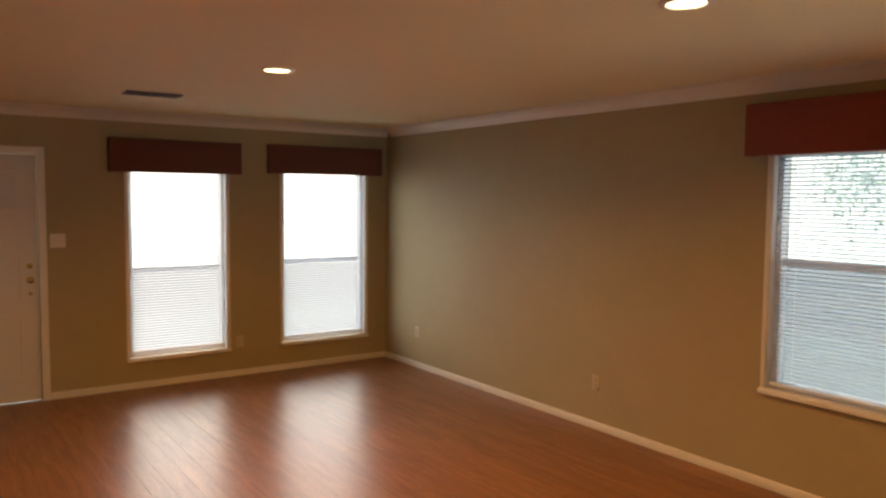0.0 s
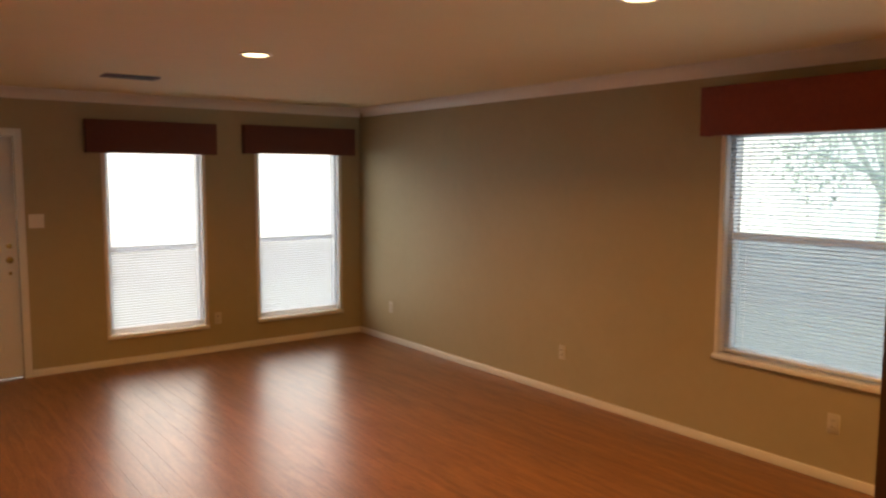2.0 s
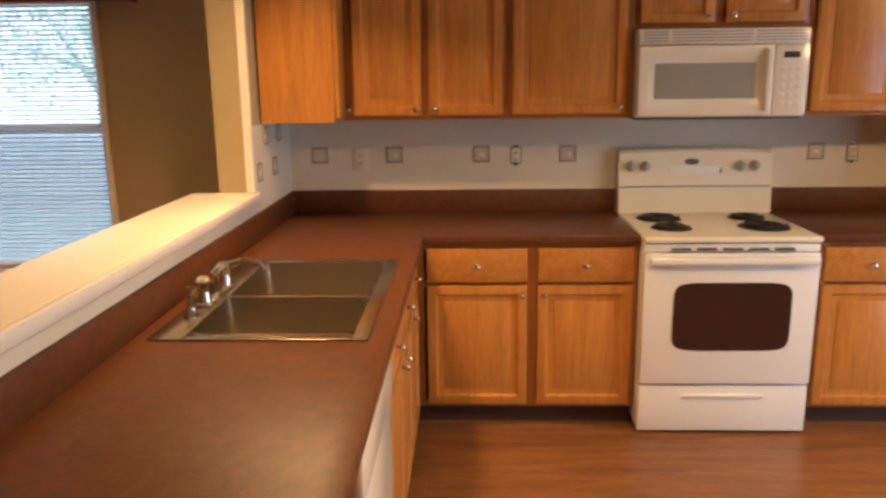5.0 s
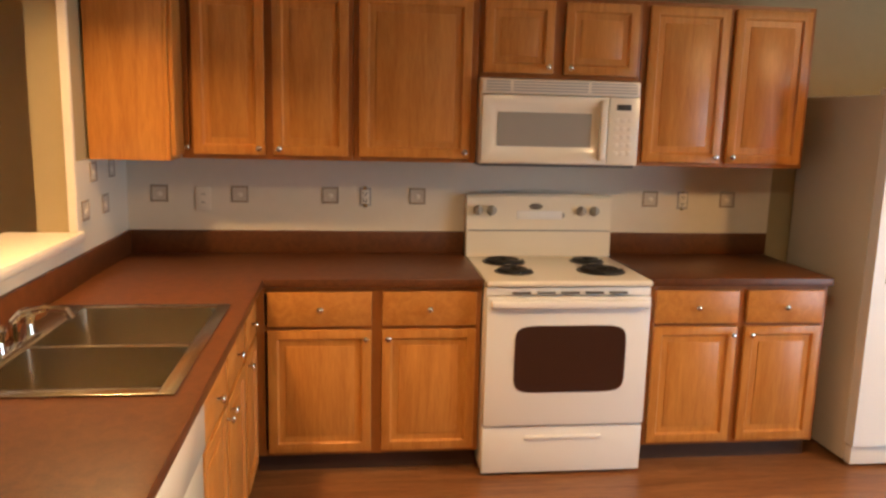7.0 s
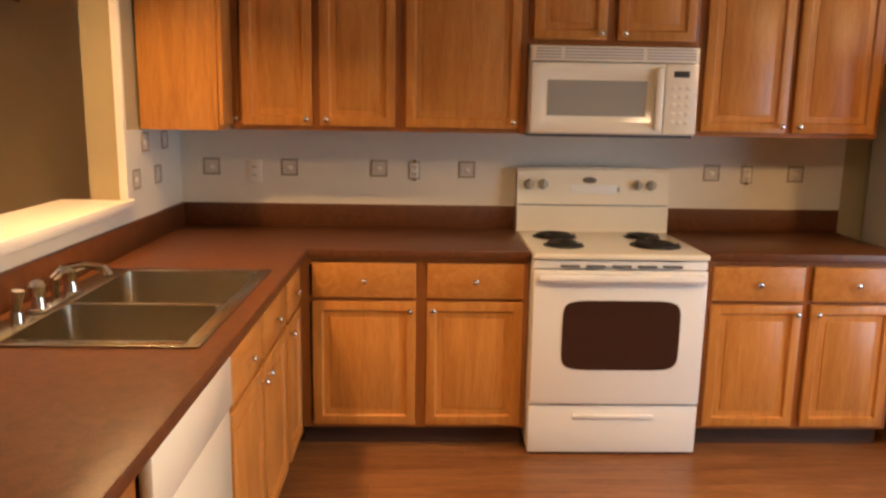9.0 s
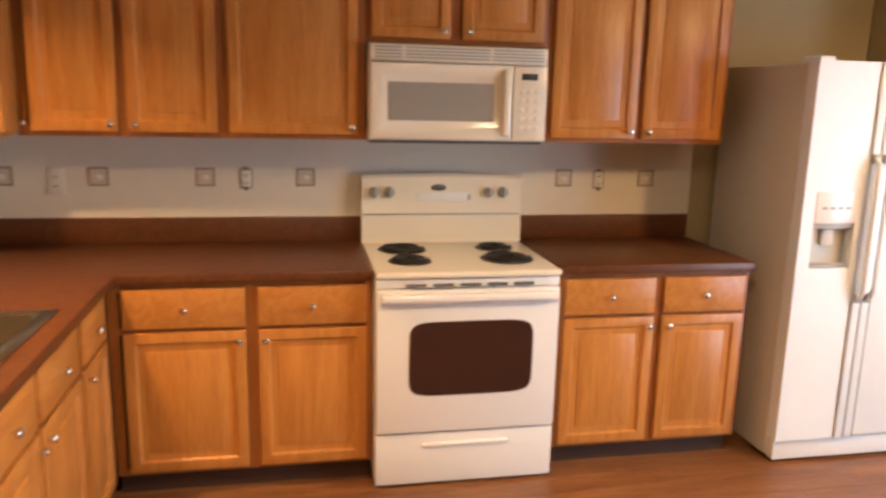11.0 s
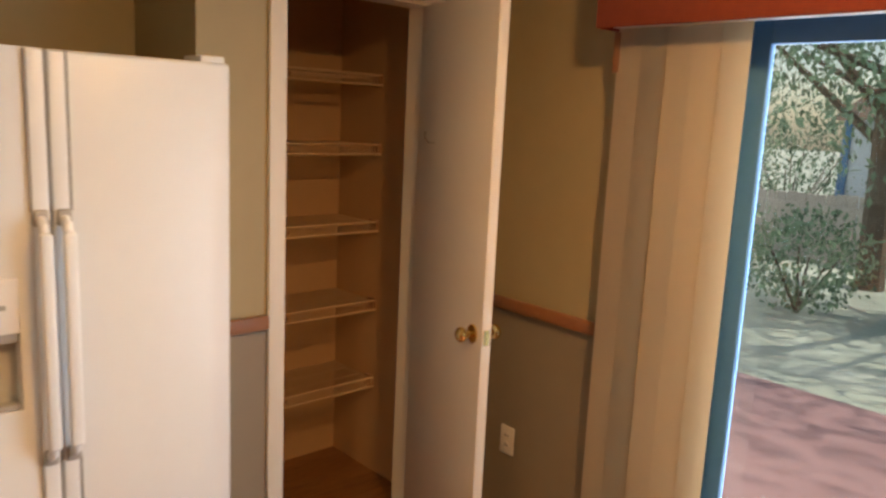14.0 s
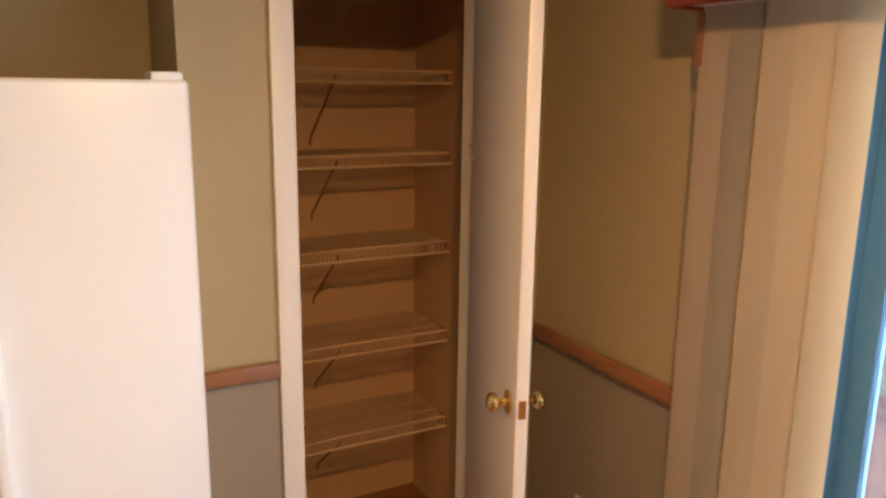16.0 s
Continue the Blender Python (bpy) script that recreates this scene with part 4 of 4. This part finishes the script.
part("screen", boxed(0.082, 0.524, -0.0165, -0.012, 0.094, 0.249), M_MWGLASS, door, "grey mesh window")
hn = bmesh.new()
box(hn, 0.558, 0.592, -0.046, -0.020, 0.035, 0.31, bev=0.010, seg=3)
part("handle", hn, M_APP, door)
cp = part("control_panel", boxed(0.606, 0.752, -0.022, 0, 0.018, 0.325, bev=0.005), M_APP, mw)
part("display", boxed(0.64, 0.71, -0.0235, -0.02, 0.268, 0.295, bev=0.001), M_SLOT, cp)
for r in range(5):
    for c in range(3):
        part("button", boxed(0.632 + c * 0.033, 0.656 + c * 0.033, -0.0235, -0.02, 0.06 + r * 0.038, 0.08 + r * 0.038, bev=0.002), M_PLATE, cp)
gr = part("vent_grille", boxed(0.006, 0.751, -0.018, 0, 0.331, 0.396, bev=0.004), M_APP, mw)
for k, (x0, x1) in enumerate(((0.025, 0.135), (0.15, 0.50), (0.515, 0.735))):
    for i in range(4):
        part("slot", boxed(x0, x1, -0.0195, -0.016, 0.342 + i * 0.013, 0.349 + i * 0.013), M_GREY, gr, smooth=False)

# ---------------------------------------------------------------- refrigerator
FW, FH = 0.80, 1.77
fr = thing("refrigerator", pose(-0.66, -3.464, 0, 0, 0, -90), "white side-by-side refrigerator with a water dispenser", "refrigerator")
part("cabinet_body", boxed(0.0, FW, 0.0, 0.63, 0.02, FH - 0.01, bev=0.008), M_FRSHADE, fr)
part("toe_grille", boxed(0.01, FW - 0.01, -0.05, 0.0, 0.015, 0.105, bev=0.004), M_APPW, fr)
SEAM = 0.335
ld = bmesh.new()
dx0, dx1, dz0, dz1 = 0.06, 0.255, 0.905, 1.235
for q in ((0.0, dx0, 0.115, FH), (dx1, SEAM - 0.003, 0.115, FH), (dx0, dx1, 0.115, dz0), (dx0, dx1, dz1, FH)):
    box(ld, q[0], q[1], -0.072, -0.006, q[2], q[3])
ldoor = part("freezer_door", ld, M_FRIDGE, fr)
rdoor = part("fridge_door", boxed(SEAM + 0.003, FW, -0.072, -0.006, 0.115, FH, bev=0.012, seg=3), M_FRIDGE, fr)
for x0, x1 in ((SEAM - 0.042, SEAM - 0.004), (SEAM + 0.004, SEAM + 0.042)):
    tr = part("edge_trim", boxed(x0, x1, -0.080, -0.070, 0.115, FH - 0.004, bev=0.004), M_FRIDGE, ldoor if x0 < SEAM - 0.01 else rdoor)
dp = part("dispenser_frame", boxed(dx0, dx1, -0.076, -0.068, 1.10, dz1, bev=0.003), M_APPW, ldoor)
part("dispenser_cavity", boxed(dx0, dx1, -0.022, -0.008, dz0, 1.10), M_LGREY, ldoor)
part("dispenser_tray", boxed(dx0 + 0.004, dx1 - 0.004, -0.066, -0.022, dz0 + 0.001, dz0 + 0.014, bev=0.002), M_GREY, ldoor)
part("paddle", boxed(dx0 + 0.07, dx1 - 0.07, -0.045, -0.03, 1.0, 1.09, bev=0.004), M_FRSHADE, ldoor)
part("dispenser_hood", boxed(dx0 + 0.004, dx1 - 0.004, -0.066, -0.024, 1.075, 1.10, bev=0.003), M_GREY, ldoor)
for k in range(4):
    part("button", boxed(dx0 + 0.03 + k * 0.037, dx0 + 0.055 + k * 0.037, -0.0775, -0.075, 1.16, 1.172), M_GREY, dp)
for s, nm, par in ((-1, "handle", ldoor), (1, "handle", rdoor)):
    hx = SEAM + s * 0.026
    h = bmesh.new()
    zt, zb = 1.345, 0.80
    box(h, hx - 0.0165, hx + 0.0165, -0.130, -0.108, zb, zt, bev=0.010, seg=3)
    tube(h, [(hx, -0.074, zt + 0.035), (hx, -0.104, zt + 0.012), (hx, -0.119, zt - 0.03)], 0.0125, seg=12)
    tube(h, [(hx, -0.119, zb + 0.03), (hx, -0.104, zb - 0.012), (hx, -0.074, zb - 0.035)], 0.0125, seg=12)
    part(nm, h, M_FRIDGE, par, "white bowed handle")
    for z in (zt + 0.03, zb - 0.03):
        part("handle_cap", boxed(hx - 0.017, hx + 0.017, -0.092, -0.070, z - 0.02, z + 0.02, bev=0.006), M_GREY, par)
# Door seam and the shadow lines of its trims, laid on as grey strips.
for gx in (SEAM - 0.046, SEAM - 0.0015, SEAM + 0.043):
    for z0, z1 in ((1.39, FH - 0.004), (0.118, 0.755)):
        part("seam_shadow_line", boxed(gx, gx + 0.004, -0.0815, -0.069, z0, z1), M_GREY, ldoor if gx < SEAM else rdoor, smooth=False)
for x in (0.0, FW - 0.09):
    part("hinge_cover", boxed(x + 0.01, x + 0.08, -0.06, 0.05, FH - 0.01, FH + 0.018, bev=0.006), M_FRIDGE, fr)

# ---------------------------------------------------------------- pantry shelves


def wire_shelf(z, x0, x1, y0, y1):
    """A ventilated shelf: cross wires from the back wall, turned down into a lip at the front."""
    sh = thing("wire_shelf", Matrix(), "cream coated wire shelf with a turned-down lip in the pantry", "shelf", "pantry shelves")
    wires = bmesh.new()
    y = y0 + 0.012
    while y < y1 - 0.006:
        rod(wires, (x1, y, z), (x0, y, z), 0.0026, seg=5)
        rod(wires, (x0, y, z), (x0 - 0.002, y, z - 0.038), 0.0026, seg=5)
        y += 0.0145
    part("wire_deck", wires, M_SHELF, sh)
    for x, dz in ((x0, 0.004), (x0 - 0.004, -0.038), (x0 + 0.10, -0.006), (x0 + 0.20, -0.006), (x1 - 0.006, -0.004)):
        part("rail_wire", rod(bmesh.new(), (x, y0, z + dz), (x, y1, z + dz), 0.005 if x < x0 + 0.05 else 0.0035, seg=8), M_LIP if x < x0 + 0.05 else M_SHELF, sh)
    brace = bmesh.new()
    yb = -4.87
    tube(brace, [(x1 - 0.004, yb, z - 0.275), (x1 - 0.012, yb, z - 0.245), (x0 + 0.02, yb, z - 0.03), (x0 + 0.004, yb, z - 0.012)], 0.0042, seg=8)
    part("diagonal_brace", brace, M_RAIL, sh, "brown diagonal steel brace")
    part("end_bracket", boxed(x0 - 0.004, x0 + 0.05, y0, y0 + 0.012, z - 0.045, z + 0.012, bev=0.003), M_RAIL, sh, "small brown wall bracket")
    return sh


for z in (0.45, 0.815, 1.175, 1.515, 1.81):
    wire_shelf(z, -0.03, 0.279, PY1 - 0.019, PY0 - 0.112)

ds = thing("door_stop", pose(-0.80, -5.02, 0), "small dark rubber door stop on the floor", "door stop")
bm = bmesh.new()
rod(bm, (0, 0, 0.0), (0, 0, 0.022), 0.022, 0.019, seg=18)
ball(bm, (0, 0, 0.022), 0.019, sz=0.6)
part("rubber_dome", bm, M_DGREY, ds)
part("base_ring", rod(bmesh.new(), (0, 0, 0.0), (0, 0, 0.004), 0.026, seg=20), M_RAIL, ds)

# ---------------------------------------------------------------- ceiling fittings


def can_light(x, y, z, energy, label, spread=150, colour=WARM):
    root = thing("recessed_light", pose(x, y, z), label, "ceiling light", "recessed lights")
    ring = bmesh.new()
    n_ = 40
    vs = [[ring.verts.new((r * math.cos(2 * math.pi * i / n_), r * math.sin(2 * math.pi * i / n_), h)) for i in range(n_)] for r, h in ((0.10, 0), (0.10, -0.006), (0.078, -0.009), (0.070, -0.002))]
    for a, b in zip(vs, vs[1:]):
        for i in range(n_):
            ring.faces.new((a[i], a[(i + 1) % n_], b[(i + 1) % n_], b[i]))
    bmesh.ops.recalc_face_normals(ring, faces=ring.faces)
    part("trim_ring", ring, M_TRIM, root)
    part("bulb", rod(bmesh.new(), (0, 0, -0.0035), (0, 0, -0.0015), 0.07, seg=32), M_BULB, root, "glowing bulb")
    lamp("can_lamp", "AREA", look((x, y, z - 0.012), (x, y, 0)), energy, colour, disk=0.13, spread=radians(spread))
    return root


AMBER = (1.0, 0.52, 0.19)
can_light(-2.41, 3.93, CEIL, 29, "round recessed ceiling light, switched on", colour=AMBER)
can_light(-1.79, 1.60, CEIL, 15, "round recessed ceiling light, switched on", colour=AMBER)
can_light(-1.35, -0.30, CEIL, 16, "round recessed ceiling light over the sink, switched on", spread=120)
can_light(-2.6, -1.9, CEIL, 27, "round recessed ceiling light in the kitchen, switched on", colour=(1.0, 0.72, 0.42))
# No fitting known here; added to warm the pantry and south wall.
can_light(-2.35, -4.28, CEIL, 43, "unseen recessed light added over the dining area, switched on", 180, (1.0, 0.58, 0.25))
# Light out of view, added to brighten the living room's west side.
can_light(-4.9, 1.5, CEIL, 12, "round recessed ceiling light, switched on", colour=AMBER)
vt = thing("ceiling_vent", pose(-2.72, 5.45, CEIL), "dark metal ceiling register", "vent")
bm = bmesh.new()
for q in ((-0.19, 0.19, -0.085, -0.07), (-0.19, 0.19, 0.07, 0.085), (-0.19, -0.175, -0.07, 0.07), (0.175, 0.19, -0.07, 0.07)):
    box(bm, q[0], q[1], q[2], q[3], -0.012, -0.001, bev=0.002)
part("frame", bm, M_KICK, vt)
for i in range(7):
    part("slat", boxed(-0.175, 0.175, -0.062 + i * 0.019, -0.052 + i * 0.019, -0.010, -0.002), M_KICK, vt)

# ---------------------------------------------------------------- outdoors
structure("ground", boxed(-60, 60, -80, 80, -0.35, -0.15), M_GRASS, "patchy dry lawn", "ground")
structure("patio", boxed(-6.5, 0.4, -8.3, YS - 0.15, -0.15, -0.02, bev=0.01), M_CONC, "reddish concrete patio outside the sliding door", "patio")
structure("porch", boxed(-5.5, 1.2, YN + 0.15, YN + 1.9, -0.15, -0.02, bev=0.01), M_CONC, "concrete porch at the front door", "porch")
# Eave stands out of view, added to block sun through the sliding door.
structure("wall_added_eave", boxed(-7, 1.0, YS - 1.1, YS - 0.15, 2.30, 2.42), M_TRIM, "unseen eave added to keep direct sun off the patio door", "eave")


def fence(m, count, h, label):
    root = thing("fence", m, label, "fence")
    bm = boxed(-0.068, 0.068, -0.009, 0.009, 0, h, bev=0.004, seg=1)
    mesh = bpy.data.meshes.new("board")
    bm.to_mesh(mesh)
    bm.free()
    mesh.materials.append(M_FENCE)
    r = random.Random(7)
    for i in range(count):
        ob = new("board", mesh)
        ob.parent = root
        ob.matrix_basis = pose(i * 0.142, 0, r.uniform(-0.02, 0.02), 0, r.uniform(-0.6, 0.6), 0)
    for z in (h * 0.25, h * 0.75):
        part("rail", boxed(-0.1, count * 0.142, 0.012, 0.05, z, z + 0.09), M_FENCE, root)


structure("backdrop_front", boxed(-16, 12, YN + 9, YN + 9.05, -0.2, 9), M_GLOW, "bright hazy sky beyond the front windows", "backdrop")
structure("backdrop_side", boxed(8.5, 8.55, -12, 14, -0.2, 9), M_GLOW_SIDE, "bright hazy sky beyond the side window", "backdrop")
fence(pose(6.2, -3.0, -0.15, 0, 0, 90), 70, 1.0, "weathered grey board fence beside the house")
fence(pose(-5.0, YN + 5.5, -0.15), 60, 0.66, "low weathered board fence before the front porch")
fence(pose(-7.0, -14.5, -0.15), 90, 0.95, "weathered grey board fence behind the garden")


def tree(x, y, h, crown_r, seed, label, leaf=None, bark=None):
    r = random.Random(seed)
    root = thing("tree", pose(x, y, -0.15), label, "tree")
    bm = bmesh.new()
    rod(bm, (0, 0, 0), (0.1, 0, h * 0.5), 0.17, 0.11, seg=10)
    tips = []
    for i in range(9):
        a = i * 2.4
        base = (0.1, 0, h * (0.34 + 0.02 * i))
        tip = (math.cos(a) * crown_r * 0.7, math.sin(a) * crown_r * 0.7, h * r.uniform(0.55, 0.9))
        rod(bm, base, tip, 0.06, 0.02, seg=7)
        tips.append(tip)
    part("trunk", bm, bark or M_BARK, root)
    verts, faces = [], []
    for i in range(6500):
        t = tips[r.randrange(len(tips))]
        c = Vector((t[0] + r.gauss(0, crown_r * 0.30), t[1] + r.gauss(0, crown_r * 0.30), t[2] + r.gauss(0, crown_r * 0.28)))
        q = Euler((r.uniform(0, 6), r.uniform(0, 6), r.uniform(0, 6))).to_matrix()
        s = r.uniform(0.03, 0.075)
        k = len(verts)
        for u, v in ((-1, 0), (0, -0.45), (1, 0), (0, 0.45)):
            verts.append(c + q @ Vector((u * s, v * s, 0.1 * s * u * u)))
        faces.append((k, k + 1, k + 2, k + 3))
    mesh = bpy.data.meshes.new("crown")
    mesh.from_pydata(verts, [], faces)
    mesh.materials.append(leaf or M_LEAF)
    ob = new("crown", mesh)
    ob.parent = root


tree(-2.2, -12.2, 5.0, 2.6, 1, "leafy garden tree by the back fence")
tree(-5.2, -11.6, 5.5, 2.8, 2, "leafy garden tree by the back fence")
tree(0.4, -13.0, 5.0, 2.6, 3, "leafy garden tree by the back fence")
tree(7.2, 4.4, 4.0, 1.4, 5, "leafy tree beyond the side fence, haze painted into its colour", M_LEAF_HAZE, M_LEAF_HAZE)
tree(7.3, 2.2, 4.0, 1.3, 6, "leafy tree beyond the side fence, haze painted into its colour", M_LEAF_HAZE, M_LEAF_HAZE)


def shed(x0, x1, y0, y1, h):
    """A small garden building: board walls, corner posts, a door and a pitched roof."""
    root = thing("shed", pose((x0 + x1) / 2, (y0 + y1) / 2, -0.15), "pale blue garden shed behind the back fence", "shed")
    w, d = (x1 - x0) / 2, (y1 - y0) / 2
    part("wall", boxed(-w, w, -d, d, 0, h), M_SIDING, root)
    for i in range(int(h / 0.15)):
        part("board", boxed(-w - 0.008, w + 0.008, d, d + 0.014, i * 0.15 + 0.004, i * 0.15 + 0.146, bev=0.003, seg=1), M_SIDING, root)
    for sx in (-1, 1):
        part("corner_post", boxed(sx * w - 0.06, sx * w + 0.06, d + 0.014, d + 0.04, 0, h, bev=0.004), M_BLUE, root)
    roof = bmesh.new()
    ends = [[roof.verts.new((x, y, z)) for y, z in ((-d - 0.25, h), (d + 0.25, h), (0, h + 0.55))] for x in (-w - 0.2, w + 0.2)]
    for i in range(3):
        roof.faces.new((ends[0][i], ends[0][(i + 1) % 3], ends[1][(i + 1) % 3], ends[1][i]))
    roof.faces.new(ends[0][::-1])
    roof.faces.new(ends[1])
    bmesh.ops.recalc_face_normals(roof, faces=roof.faces)
    part("roof", roof, M_BARK, root, smooth=False)
    return root


shed(-1.85, 1.75, -18.2, -15.4, 2.0)


def bush(x, y, rr, seed):
    r = random.Random(seed)
    root = thing("bush", pose(x, y, -0.15), "low leafy garden bush", "bush", "garden bushes")
    st_ = bmesh.new()
    for i in range(6):
        a = i * 1.05
        rod(st_, (0, 0, 0), (math.cos(a) * rr * 0.5, math.sin(a) * rr * 0.5, rr * 0.9), 0.02, 0.008, seg=6)
    part("stems", st_, M_BARK, root)
    verts, faces = [], []
    for i in range(1900):
        d = Vector((r.gauss(0, 1), r.gauss(0, 1), r.gauss(0, 1))).normalized() * rr * r.uniform(0.55, 1.05)
        c = Vector((d.x, d.y, rr * 0.8 + d.z * 0.75))
        q = Euler((r.uniform(0, 6), r.uniform(0, 6), r.uniform(0, 6))).to_matrix()
        s = r.uniform(0.02, 0.045)
        k = len(verts)
        for u, v in ((-1, 0), (0, -0.5), (1, 0), (0, 0.5)):
            verts.append(c + q @ Vector((u * s, v * s, 0)))
        faces.append((k, k + 1, k + 2, k + 3))
    mesh = bpy.data.meshes.new("foliage")
    mesh.from_pydata(verts, [], faces)
    mesh.materials.append(M_LEAF)
    ob = new("foliage", mesh)
    ob.parent = root


for i, (x, y, rr) in enumerate(((-1.0, -11.6, 0.8), (-2.6, -12.6, 0.9), (-3.9, -12.4, 0.7), (0.4, -11.0, 0.7), (-5.3, -13.0, 0.9), (2.7, -15.8, 1.3), (4.1, -16.2, 1.5), (5.6, -15.9, 1.4), (3.4, -17.6, 1.8))):
    bush(x, y, rr, 20 + i)

# ---------------------------------------------------------------- floor planks
structure("floor", boxed(XW - 0.15, 0.43, YS - 0.15, YN + 0.15, -0.12, -0.009), M_KICK, "reddish brown wood laminate floor", "floor")
floor_ob = bpy.data.objects["floor"]
PW, PL = 0.125, 1.22
bm = boxed(-PW / 2 + 0.0002, PW / 2 - 0.0002, -PL / 2 + 0.0002, PL / 2 - 0.0002, -0.009, 0.0, bev=0.0004, seg=1)
plank_mesh = bpy.data.meshes.new("plank")
bm.to_mesh(plank_mesh)
plank_verts = [v.co.copy() for v in bm.verts]
bm.verts.ensure_lookup_table()
plank_faces = [[v.index for v in f.verts] for f in bm.faces]
bm.free()
plank_mesh.materials.append(M_FLOOR)
rest_v, rest_f = [], []
rnd = random.Random(11)
count = 0
x = 0.43 - PW / 2
while x > XW - 0.1:
    y = YS - 0.1 - rnd.uniform(0, PL)
    while y < YN + 0.1:
        cy = y + PL / 2
        whole = cy - PL / 2 > YS - 0.12 and cy + PL / 2 < YN + 0.12
        if whole and (-4.6 < cy < 0.9 and count < 150 or -6.0 < cy < 0.0 and count < 290):
            ob = new("plank", plank_mesh)
            ob.parent = floor_ob
            ob.matrix_basis = pose(x, cy, 0)
            count += 1
        else:
            k = len(rest_v)
            rest_v += [(v.x + x, min(max(v.y + cy, YS - 0.12), YN + 0.12), v.z) for v in plank_verts]
            rest_f += [[i + k for i in f] for f in plank_faces]
        y += PL
    x -= PW
mesh = bpy.data.meshes.new("floor_planks")
mesh.from_pydata(rest_v, [], rest_f)
mesh.materials.append(M_FLOOR)
ob = tagged(new("plank_field", mesh), kind="stuff")
ob.parent = floor_ob
